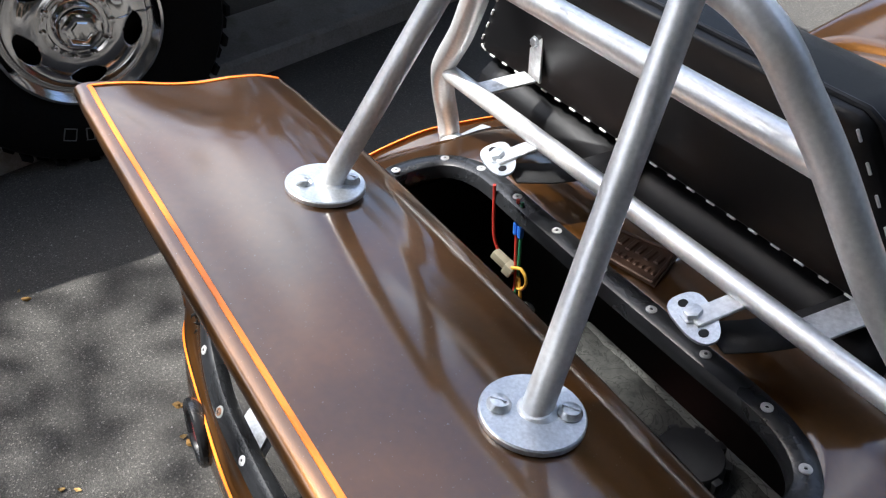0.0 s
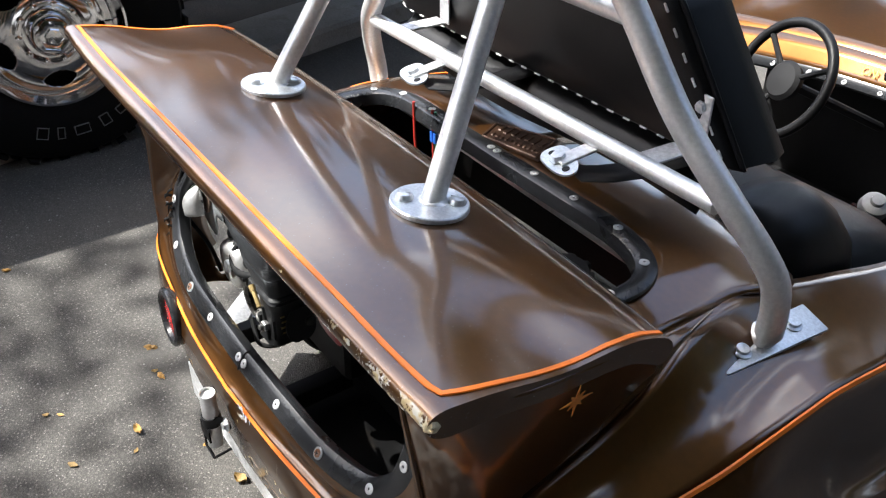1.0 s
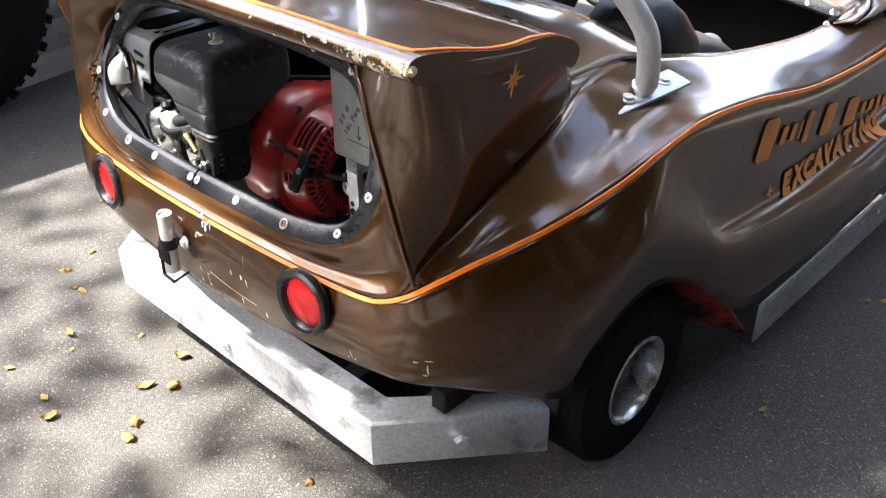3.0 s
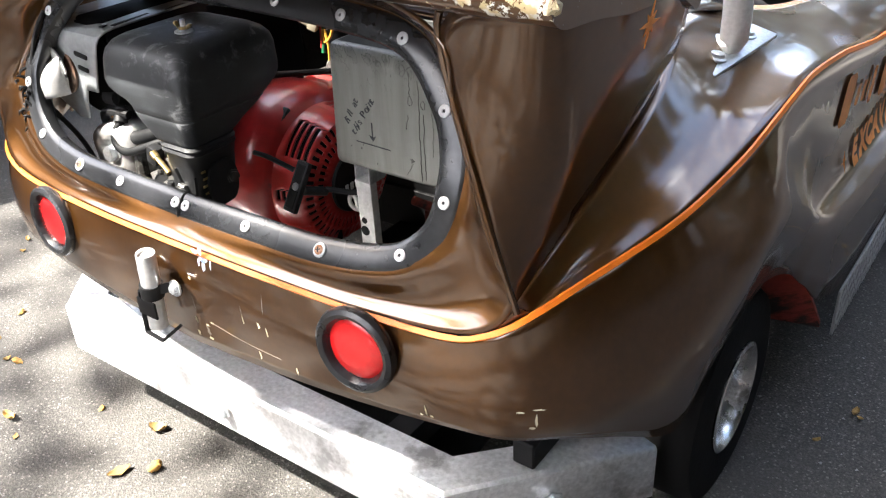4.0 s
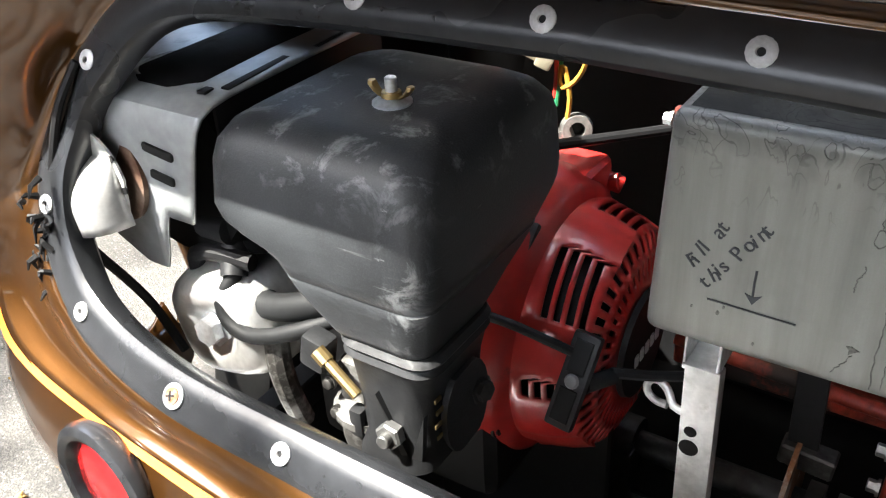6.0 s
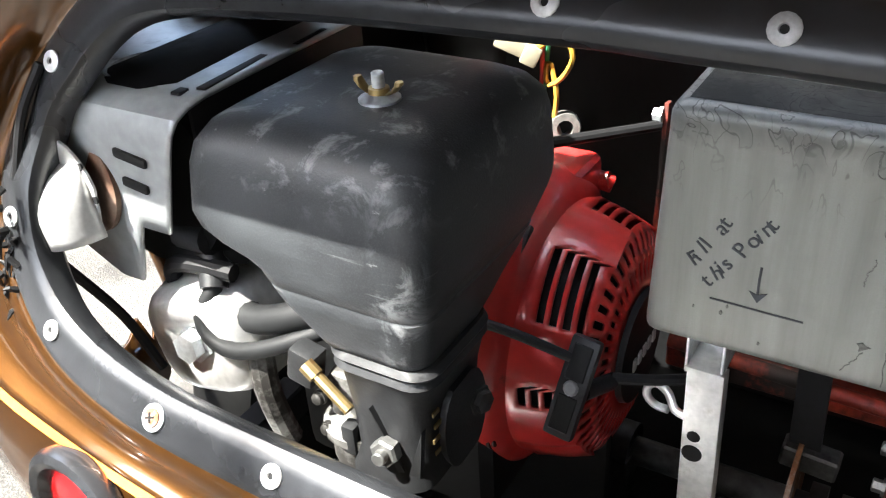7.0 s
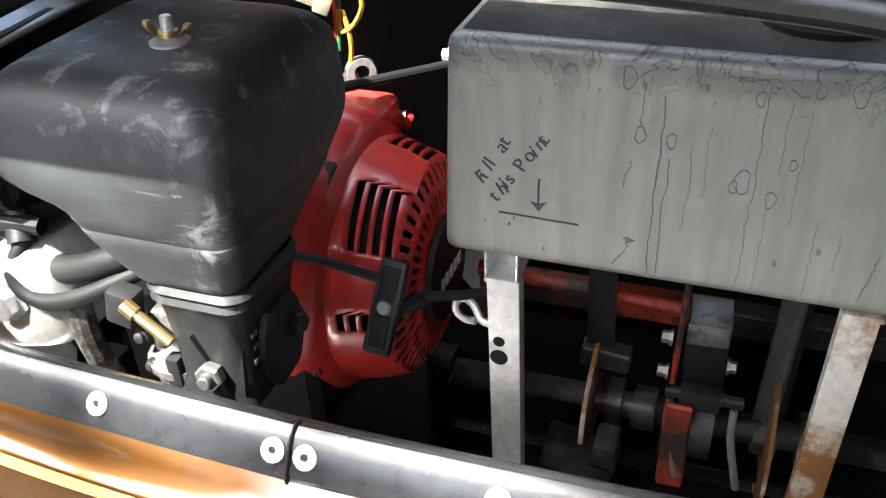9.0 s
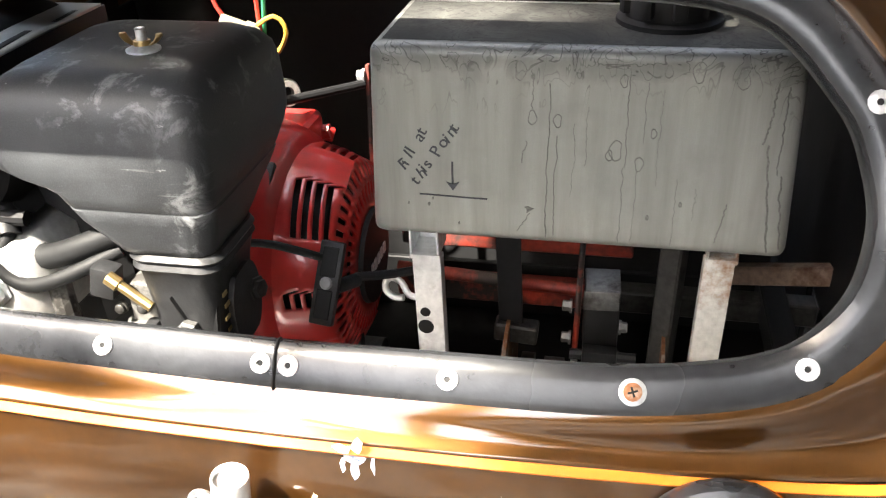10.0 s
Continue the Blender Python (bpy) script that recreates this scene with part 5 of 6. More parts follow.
for u, y, z in ((-.062, -.010, .566), (-.052, -.012, .566), (-.044, -.024, .560), (-.014, -.030, .552), (-.004, -.016, .553), (.006, -.0115, .556), (.022, -.010, .557), (.026, -.010, .557)):
    w = .009 if -.05 < u < .02 else .006
    rows.append([V(u, y - .0022, z - w), V(u, y - .0022, z + w), V(u, y + .0022, z + w), V(u, y + .0022, z - w)])
rings(bm, rows, closed=True, cap=True)
clamp = part("clamp", bm, BLACKPL, holder, "black bent strap clamp")
for x in (-.058, .016):
    bm = B()
    lathe(bm, [(.014, 0), (.014, .0025), (.0001, .0025)], (x, -.0125, .557 if x > 0 else .568), (0, -1, .1), 18)
    washer = part("washer", bm, ZINC, clamp)
    bolt(washer, V(x, -.0145, .557 if x > 0 else .568), (0, -1, .1), .008, .007)
bm = B()
for p, q, w in (((-.050, -.036, .540), (-.050, -.040, .464), .0035), ((-.050, -.040, .464), (-.010, -.040, .461), .0035), ((-.010, -.040, .461), (.002, -.008, .478), .0030)):
    tube(bm, [V(*p), V(*q)], w, 6)
box(bm, (.006, .026, .080), at(-.051, -.024, .503), .001)
box(bm, (.044, .004, .030), at(-.028, -.0425, .520), .001)
part("bracket", bm, BLACK, holder, "black steel cradle")


shell = bvhtree.BVHTree.FromPolygons([v.co.copy() for v in skirt.data.vertices], [p.vertices[:] for p in skirt.data.polygons])


def on_shell(x, z, lift=.0009):
    """The point of the lower body's rear at x and z, just proud of the paint."""
    off = base_of(skirt)
    h, n = shell.ray_cast(Vector((x * K, -.4, z * K)) - off, Vector((0, 1, 0)))[:2]
    if h is None:
        return V(x, .05, z)
    return (h + off) / K + (n if n.y < 0 else -n) * lift


rng = random.Random(9)


def flake(x, z, w, h, mat, name="paint_chip", label=""):
    """A small uneven patch where the paint is gone, following the shell."""
    bm = B()
    c = bm.verts.new(on_shell(x, z))
    edge = [bm.verts.new(on_shell(x + w * math.cos(a) * rng.uniform(.45, 1.15), z + h * math.sin(a) * rng.uniform(.45, 1.15))) for a in [2 * math.pi * k / 11 for k in range(11)]]
    for p, q in zip(edge, edge[1:] + edge[:1]):
        bm.faces.new((c, p, q))
    part(name, bm, mat, skirt, label)


PRIMER = material("brown_primer_streak", (0.20, 0.15, 0.11), 0.6, vary=0.3, grain=300)
STICKER = material("torn_white_sticker", (0.70, 0.72, 0.76), 0.6, vary=0.25, grain=200, dirt=(0.10, 0.20, 0.50), dirt_at=0.60, dirt_scale=60)
for x, z, w, h in ((.022, .488, .0030, .009), (.047, .484, .0060, .0035), (.061, .493, .0055, .0035), (.045, .455, .0065, .0035), (.017, .457, .0040, .008), (.036, .575, .003, .005),
                   (.143, .530, .0014, .012), (.176, .532, .0030, .008), (.191, .523, .0016, .012), (.160, .466, .0028, .010), (.235, .462, .0028, .008),
                   (.468, .478, .0014, .014), (.475, .470, .0040, .003), (.459, .468, .0030, .003), (.600, .512, .0060, .0020), (.622, .517, .0070, .0018), (.619, .497, .0018, .012), (.613, .483, .004, .0035)):
    flake(x, z, w, h, CREAM)
for x, z, w, h in ((.045, .470, .0045, .012), (.191, .575, .0012, .022), (.143, .550, .0010, .010), (.030, .520, .0010, .018)):
    flake(x, z, w, h, PRIMER, "paint_streak")
for x, z, w, h in ((.072, .617, .0085, .011), (.072, .606, .0050, .010), (.087, .612, .0020, .012), (.062, .610, .003, .007)):
    flake(x, z, w, h, STICKER, "torn_sticker", "torn white and blue sticker")
bm = B()
for x, z, w, h in ((.066, .633, .010, .006), (.078, .638, .006, .009)):
    plate_from(bm, [V(x + w * math.cos(a) * rng.uniform(.5, 1.1), .0005, z + h * math.sin(a) * rng.uniform(.5, 1.1)) for a in [2 * math.pi * k / 9 for k in range(9)]], (0, .0008, 0))
part("torn_sticker", bm, STICKER, skirt, "torn white sticker over the pinstripe")
bm = B()
ribbon(bm, [on_shell(.061 + .145 * k / 14, .493 - .018 * k / 14 - .004 * math.sin(k / 4.5), .0002) for k in range(15)], .0013, .0010, (0, -1, 0))
part("scratch", bm, PRIMER, skirt, "long thin scratch")
bm = B()
lathe(bm, [(.008, -.010), (.010, 0), (.008, .007), (.004, .011), (.0001, .012)], (WR - .006, .018, 1.076), (.8, -.5, 0), 12)
for v in bm.verts:
    v.co += V(*[rng.uniform(-.002, .002) for _ in range(3)])
part("worn_corner", bm, CREAM, wing, "worn wing corner down to yellow filler")

# star on the fin, lettering on the flank
for s, f in ((1, list), (-1, flip)):
    bm = B()
    pts = []
    for k in range(16):
        a = 2 * math.pi * k / 16
        r = (.030 if k % 4 == 0 else .018) if k % 2 == 0 else .0085
        p = V(.6765, .225 + r * math.cos(a) * .9, 1.008 + r * math.sin(a))
        p.x = .6745 - (1.045 - p.z) * .16 + .0085
        pts.append(p)
    plate_from(bm, f(pts), (s * .0012, 0, 0))
    part("star", bm, SIGN, kart, "orange eight-pointed star")


def wrap(ob, lift=.0036):
    """Lays a flat painted shape onto the flank of the shell, cut fine enough to follow its curve."""
    me = ob.data
    fine = bmesh.new()
    fine.from_mesh(me)
    for axis in (0, 1):
        lo, hi = min(v.co[axis] for v in fine.verts), max(v.co[axis] for v in fine.verts)
        nrm = Vector((1, 0, 0)) if axis == 0 else Vector((0, 1, 0))
        for k in range(1, 12):
            bmesh.ops.bisect_plane(fine, geom=fine.verts[:] + fine.edges[:] + fine.faces[:], plane_co=nrm * (lo + (hi - lo) * k / 12), plane_no=nrm)
    fine.to_mesh(me)
    fine.free()
    m = ob.matrix_basis.copy()
    for v in me.vertices:
        p = m @ v.co
        h = shell.ray_cast(Vector((p.x + .3, p.y, p.z)), Vector((-1, 0, 0)))[0]
        if h:
            p.x = h.x + lift
        v.co = m.inverted() @ p


def painted_bar(y, z, w, h, slope):
    bm = B()
    rows = []
    for k in range(7):
        u = k / 6
        e = .78 if k in (0, 6) else 1
        rows.append([V(.75, y + w * u + h * .25 * q, z + slope * w * u + h * (q - .5) * e) for q in (0, .33, .67, 1)])
    rings(bm, rows)
    wrap(part("name_bar", bm, SIGN, skirt))


WORD = "EXCAVATING"
for k, ch in enumerate(WORD):
    y = 1.180 + .0590 * k - (.014 if k > 7 else 0)
    z = .470 - .004 * (y - 1.18)
    wrap(text_mesh("letter", ch, .074, SIGN, skirt, at(.7490, y, z, 90, 2, 90), 0, .15, .0040))
y = 1.005
for k, (w, h) in enumerate(((.10, .085), (.04, .04), (.035, .04), (.012, .045), (.045, .075), (.0, 0), (.085, .085), (.0, 0), (.10, .085), (.04, .04), (.04, .04), (.035, .06), (.04, .04))):
    if w:
        painted_bar(y, .655 - .160 * (y - 1.03), w * .78, h * (1.15 - .55 * (y - 1.0)), -.15)
    y += (w or .035) * 1.05 + .013
bm = B()
bm.faces.new([bm.verts.new(V(.75, 1.112 + r * math.cos(a), .502 + r * math.sin(a))) for k in range(16) for a, r in ((math.pi / 8 * k, (.026 if k % 4 == 0 else .015) if k % 2 == 0 else .006),)])
wrap(part("star", bm, SIGN, skirt))
for s in (1, -1):
    bm = B()
    box(bm, (.006, 1.25, .115), at(s * .803, 1.68, .175, 0, 0, 0), .002, 1)
    sill = part("sill_plate", bm, CHEQUER, kart, "chequer plate sill strip")
    bmt = B()
    for i in range(44):
        for j in range(4):
            bm2 = at(s * .8068, 1.075 + .028 * i, .132 + .029 * j, 45 if (i + j) % 2 else -45, 0, 0)
            box(bmt, (.003, .022, .006), bm2, 0)
    tagged(part("tread_pattern", bmt, CHEQUER, sill), kind="stuff")

# torn black rag caught at the opening's edge
rag = thing("torn_rubber", (-.475, .10, .73), "torn black rubber shreds hanging from the trim", "rubber")
rngr = random.Random(12)
bm = B()
for k in range(46):
    p = V(-.478 + rngr.gauss(0, .010), .098 + rngr.gauss(0, .008), .735 + rngr.gauss(0, .020))
    q = p + V(rngr.uniform(-.014, .014), rngr.uniform(-.016, .006), rngr.uniform(-.026, .012))
    tube(bm, [p, p.lerp(q, .5) + V(0, -.003, .003), q], [.0035, .0025, .0008], 5)
tagged(part("torn_edge", bm, BLACK, rag), kind="stuff")
bm = B()
tube(bm, spline([(-.47, .115, .80), (-.455, .13, .86), (-.44, .15, .90)], .01), .004, 8)
tube(bm, spline([(-.455, .12, .73), (-.43, .15, .66), (-.405, .16, .60)], .01), .005, 8)
part("strap", bm, BLACK, rag)

# ---- deck fittings ----
plaque = thing("maker_plaque", (0, .7, .937), "embossed copper-brown maker's plaque with raised lettering", "plaque")
c4 = [V(-.112, .705, .9385), V(.030, .765, .9385), V(.072, .672, .9385), V(-.078, .640, .9385)]
bm = B()
plate_from(bm, c4, (0, 0, .004))
plate = part("plate", bm, COPPER, plaque)
bm = B()
ctr = sum(c4, V(0, 0, 0)) / 4
for a, b in zip(c4, c4[1:] + c4[:1]):
    a2, b2 = a.lerp(ctr, .08) + V(0, 0, .005), b.lerp(ctr, .08) + V(0, 0, .005)
    tube(bm, [a2, b2], .0032, 6)
part("rim", bm, COPPER, plate)
ux = (c4[2] - c4[3]).normalized()
ang = math.degrees(math.atan2(ux.y, ux.x)) + 4
for k in range(7):
    p = ctr + ux * (-.054 + .018 * k) + V(-.004, .016, .005)
    bm = B()
    box(bm, (.011, .026 + .008 * (k % 2), .004), Matrix.Translation(p) @ Matrix.Rotation(radians(ang), 4, "Z"), .002, 1)
    part("raised_bar", bm, COPPER, plate)
for k in range(11):
    p = ctr + ux * (-.057 + .0118 * k) + V(.010, -.016, .005)
    bm = B()
    box(bm, (.0078, .013, .004), Matrix.Translation(p) @ Matrix.Rotation(radians(ang), 4, "Z"), .002, 1)
    part("raised_bar", bm, COPPER, plate)

for s, cx in ((1, .226), (-1, -.244)):
    lug = thing("harness_anchor", (cx, .59, .94), "zinc harness anchor tab bolted below the cross bar", "anchor", "harness anchors")
    m = Matrix.Translation((cx, .588, 1.030)) @ Matrix.Rotation(radians(-18), 4, "Z") @ Matrix.Rotation(radians(16), 4, "X")
    bm = B()
    outline = []
    for k in range(24):
        a = 2 * math.pi * k / 24
        outline.append(m @ V(.050 * math.copysign(abs(math.cos(a)) ** .7, math.cos(a)), .026 * math.copysign(abs(math.sin(a)) ** .8, math.sin(a)) * (1 - .25 * math.cos(a)), 0))
    plate_from(bm, outline, (0, 0, .004))
    pl = part("plate", bm, ZINC, lug, "zinc slotted belt plate")
    bolt(pl, m @ V(-.005, 0, .004), m.to_3x3() @ V(0, 0, 1), .013, .012)
    for dx in (-.032, .030):
        bm = B()
        disc(bm, m @ V(dx, -.002, .0045), m.to_3x3() @ V(0, 0, 1), .007, .0006)
        part("hole", bm, BLACK, pl)
    bm = B()
    box(bm, (.032, .095, .006), Matrix.Translation((cx + .012, .625, 1.046)) @ Matrix.Rotation(radians(-14), 4, "Z") @ Matrix.Rotation(radians(14), 4, "X"), .0015, 1)
    part("tab", bm, ALU, lug)
    bm = B()
    rows = []
    for t, (dx, y, z) in enumerate(((.03, .59, 1.022), (.05, .65, 1.012), (.075, .72, 1.012), (.09, .79, 1.02), (.10, .85, 1.03))):
        rows.append([V(cx + dx - .03, y + .01, z), V(cx + dx + .032, y - .008, z + .002)])
    rings(bm, rows)
    part("belt", bm, WEBBING, lug, "black webbing belt", solid=.003)

# ---- seat ----
seat = thing("seat", (-.1, .9, .7), "black vinyl seat with white blanket-stitched edges", "seat")
SB = {"bl": V(-.645, .80, 1.034), "br": V(.432, .80, 1.034), "tl": V(-.46, .752, 1.312), "tr": V(.272, .752, 1.312)}
bm = B()
outline = resample([SB["bl"], SB["br"], SB["tr"], SB["tl"], SB["bl"]], 0, count=97)[:-1]
mid_p = sum(SB.values(), V(0, 0, 0)) / 4
rows = []
for d, sc in ((.0, .0), (.0, .60), (-.004, .93), (.0, .975), (.006, .99), (.02, 1.0), (.10, 1.02), (.135, 1.0), (.155, .94), (.16, .6), (.16, 0)):
    rows.append([mid_p + (p - mid_p) * max(sc, .001) + V(0, d, 0) for p in outline])
rings(bm, rows, closed=True, cap=True)
back = part("backrest", bm, VINYL, seat, "black vinyl backrest", smooth=50)
bm = B()
tube(bm, [mid_p + (p - mid_p) * 1.005 + V(0, .022, 0) for p in outline + outline[:1]], .006, 8)
part("piping", bm, VINYL, back, "black piping")
bm = B()
lathe(bm, [(.0015, -.0085), (.0022, -.0075), (.0022, .0075), (.0015, .0085)], (0, 0, 0), (1, 0, 0), 6)
STI = small_mesh("stitch", bm, STITCH)
edge = resample([SB["tl"], SB["bl"], SB["br"], SB["tr"]], .046)
for a, b in zip(edge, edge[1:]):
    p = mid_p + (a.lerp(b, .5) - mid_p) * .965 + V(0, -.003, 0)
    d = (b - a).normalized()
    piece("stitch", STI, back, Matrix.Translation(p) @ d.to_track_quat("X", "Z").to_matrix().to_4x4())
bm = B()
rings(bm, rounded_rows(((.62, -.56, .50, .90, 1.42, .06), (.70, -.58, .54, .88, 1.40, .08), (.75, -.55, .50, .89, 1.36, .10), (.78, -.54, .49, .90, 1.30, .12), (.80, -.50, .44, .92, 1.22, .12), (.805, -.4, .36, .94, 1.12, .1))), closed=True, cap=True)
part("cushion", bm, VINYL, seat, "padded black vinyl base", smooth=60)
for sx in (-.46, .43):
    bm = B()
    rings(bm, rounded_rows(((.62, sx - .11, sx + .10, .86, 1.16, .08), (.74, sx - .12, sx + .11, .85, 1.16, .09), (.83, sx - .12, sx + .105, .85, 1.14, .10), (.89, sx - .11, sx + .085, .86, 1.10, .095), (.925, sx - .085, sx + .055, .885, 1.06, .07), (.935, sx - .04, sx + .02, .93, 1.02, .03))), closed=True, cap=True)
    part("bolster", bm, VINYL, seat, "rounded black vinyl side bolster", smooth=60)
for cx in (-.425, .345):
    bm = B()
    box(bm, (.045, .12, .005), at(cx, .715, 1.062, 3, 0, -8), .001, 1)
    box(bm, (.045, .005, .10), at(cx + .008, .785, 1.108, 0, 0, -8), .001, 1)
    sb = part("seat_bracket", bm, ALU, seat, "bent aluminium seat bracket")
    bolt(sb, V(cx + .008, .781, 1.135), (0, -1, 0), .009, .007)
bm = B()
rows = []
for x in [-.60 + 1.0 * k / 20 for k in range(21)]:
    rows.append([V(x, .76 + .012 * math.sin(x * 9), .955), V(x, .785, .995), V(x, .83, 1.03)])
rings(bm, rows)
part("valance", bm, VINYL, seat, "black vinyl flap under the backrest", solid=.006)

# ---- cockpit ----
rim = [(0, 2.045, .72), (.2, 2.015, .72), (.40, 1.945, .72), (.53, 1.88, .722), (.585, 1.78, .735), (.59, 1.68, .745)]
top = [(0, 2.10, .80), (.2, 2.075, .80), (.42, 2.01, .797), (.58, 1.93, .785), (.64, 1.83, .77), (.655, 1.7, .757)]
hood1 = [(0, 2.5, .86), (.2, 2.5, .85), (.40, 2.5, .86), (.56, 2.48, .90), (.68, 2.4, .86), (.72, 2.2, .78)]
hood2 = [(0, 3.0, .78), (.2, 3.0, .77), (.40, 3.0, .80), (.56, 2.98, .86), (.70, 2.9, .80), (.76, 2.75, .62)]
hood3 = [(0, 3.5, .55), (.2, 3.5, .54), (.40, 3.48, .58), (.56, 3.4, .62), (.70, 3.3, .56), (.78, 3.1, .45)]
bm = B()
loft(bm, [both(matched(c, 5)) for c in (rim, top)], 3)
dash = part("dashboard", bm, BROWN, kart, "brown dashboard band with a riveted edge", solid=.006)
bm = B()
loft(bm, [both(matched(c, 5)) for c in (top, hood1, hood2, hood3)], 6)
part("front_cowl", bm, BROWN, kart, "glossy brown front cowl", solid=.006)
bm = B()
rim_pts = both(spline(rim, .02))
rows = []
for p in rim_pts:
    rows.append([p + V(0, -.004, .020), p + V(0, -.012, .012), p + V(0, -.016, -.006), p + V(0, -.006, -.016)])
rings(bm, rows)
ctrim = part("cockpit_trim", bm, RUBBER, kart, "black riveted cockpit trim")
for p in resample(rim_pts, .115):
    piece("rivet", RIVET, ctrim, facing(p + V(0, -.013, .006), (0, -.85, .5)))
bm = B()
box(bm, (.062, .008, .032), at(.015, 2.058, .765, 20, 0, -3), .003)
sw = part("rocker_switch", bm, BLACKPL, dash, "black rocker switch")
bm = B()
box(bm, (.030, .008, .020), at(.015, 2.054, .766, 28, 0, -3), .002)
part("rocker", bm, BLACK, sw)
for body, x0, z0 in (("ON", -.085, .757), ("OFF", .055, .750)):
    for k, ch in enumerate(body):
        text_mesh("letter", ch, .034, YELLOW, dash, at(x0 + .025 * k, 2.046 - .004 * (x0 > 0), z0 - .001 * k, 55, 0, -4), .0006)
SW, SN = V(-.06, 1.62, .845), V(-.22, -.85, .45).normalized()
bm = B()
sx = SN.orthogonal().normalized()
sy = SN.cross(sx)
tube(bm, [SW + (sx * math.cos(a) + sy * math.sin(a)) * .155 for a in [2 * math.pi * k / 48 for k in range(49)]], .0135, 12, cap=False)
wheel_ob = part("steering_wheel", bm, VINYL, kart, "black padded steering wheel")
for a in (20, 160, 270):
    d = sx * math.cos(radians(a)) + sy * math.sin(radians(a))
    bm = B()
    tube(bm, [SW - SN * .02, SW + d * .155], .008, 8)
    part("spoke", bm, BLACK, wheel_ob)
bm = B()
tube(bm, [SW - SN * .02, SW - SN * .45], .014, 10)
lathe(bm, [(.05, -.03), (.055, -.01), (.045, .0), (.0001, .004)], SW, SN, 20)
part("column", bm, BLACK, wheel_ob)
bm = B()
lathe(bm, [(.009, -.20), (.009, -.04), (.015, -.034), (.030, -.022), (.037, .0), (.033, .021), (.020, .030), (.017, .030), (.015, .039), (.0001, .041)], (.310, 1.56, .652), (.35, -.35, .87), 24)
part("shift_lever", bm, GREYKNOB, kart, "grey ball shift knob")
bm = B()
box(bm, (1.12, 1.9, .012), at(0, 1.9, .18), .002, 1)
part("cockpit_floor", bm, BLACK, kart)
for s in (1, -1):
    bm = B()
    box(bm, (.010, 1.2, .56), at(s * .60, 1.46, .46), .002, 1)
    part("cockpit_side", bm, BLACK, kart)
bm = B()
box(bm, (1.2, .010, .60), at(0, 2.35, .46), .002, 1)
part("bulkhead", bm, BLACK, kart)
bm = B()
box(bm, (.03, .012, .04), at(.12, 1.85, .45, 0, 10, 0), .003)
part("pedal", bm, FRAMERED, kart, "faded red pedal pad")
for s in (1, -1):
    wheel(kart, (s * .66, 2.75, .20), (s, 0, 0), .20, .11, .10)

# ---- parked truck ----
truck = thing("parked_truck", (-3.2, -1.2, 0), "dark parked pickup truck with polished slotted wheels", "truck")
TH = V(-2.534, 0.273, 0.541)
bm = B()
R = .60
lathe(bm, [(.30, -.18), (.34, -.18), (.50, -.19), (.575, -.16), (R, -.12), (R, .12), (.578, .16), (.52, .185), (.40, .18), (.335, .155), (.30, .14)], TH, (1, 0, 0), 64, cap=False)
tw = part("wheel", bm, TYRE, truck, "large off-road tyre on a polished rim")
for k in range(56):
    a = 2 * math.pi * k / 56
    bm = B()
    d = V(0, math.cos(a), math.sin(a))
    box(bm, (.11, .045, .022), Matrix.Translation(TH + d * (R + .006) + V(.10 if k % 2 else .06, 0, 0)) @ Matrix.Rotation(a - math.pi / 2, 4, "X"), .004, 1)
    part("tread_block", bm, TYRE, tw)
LETTER = material("outlined_white_lettering", (0.10, 0.10, 0.10), 0.6, vary=0.2)
for a, us, ws in ((-108, .8, 1.0), (-98, .5, 1.0), (-86, 1.1, .8), (-72, .7, 1.0), (-60, 1.0, .7)):
    d = V(0, math.cos(radians(a)), math.sin(radians(a)))
    bm = B()
    c = TH + d * .455 + V(.185, 0, 0)
    t = V(0, -d.z, d.y)
    q = [c + t * u * .030 * us + d * w * .026 * ws for u, w in ((-1, -1), (1, -1), (1, 1), (-1, 1), (-1, -1))]
    tube(bm, q, .0035, 5)
    part("letter_outline", bm, LETTER, tw)
bm = B()
lathe(bm, [(.30, .05), (.325, .150), (.330, .168), (.318, .172), (.305, .150), (.285, .125), (.275, .115)], TH, (1, 0, 0), 64, cap=False)
part("rim", bm, CHROME, tw, "polished alloy rim with five oval slots")
bm = B()
seg = 240
rows = []
face = [V(r, h, 0) for r, h in ((.278, .116), (.245, .108), (.215, .112), (.185, .128), (.16, .135), (.13, .138), (.12, .150))]
for r, h, _ in resample(spline(face, .004), .0045):
    row = []
    for k in range(seg + 1):
        a = 2 * math.pi * k / seg
        row.append(TH + V(h, r * math.cos(a), r * math.sin(a)))
    rows.append(row)
vs = rings(bm, rows)
kill = []
for f in bm.faces:
    c = f.calc_center_median() - TH
    r, a = math.hypot(c.y, c.z), math.degrees(math.atan2(c.z, c.y))
    da = (a - 54 + 36) % 72 - 36
    if ((r - .214) / .045) ** 2 + (da / 19) ** 2 < 1:
        kill.append(f)
bmesh.ops.delete(bm, geom=kill, context="FACES")
part("wheel_face", bm, CHROME, tw, "polished face with oval slots", solid=.02)
bm = B()
lathe(bm, [(.15, .135), (.148, .150), (.13, .160), (.118, .158), (.112, .150), (.098, .150), (.094, .190), (.082, .205), (.078, .200), (.045, .205), (.0001, .207)], TH, (1, 0, 0), 48)
capo = part("hub_cap", bm, CHROME, tw, "polished hub cap with a plain emblem")
bm = B()
lathe(bm, [(.074, .196), (.074, .216), (.064, .220), (.058, .216), (.040, .214), (.034, .218), (.0001, .216)], TH, (1, 0, 0), 6)
part("emblem", bm, CHROME, capo)
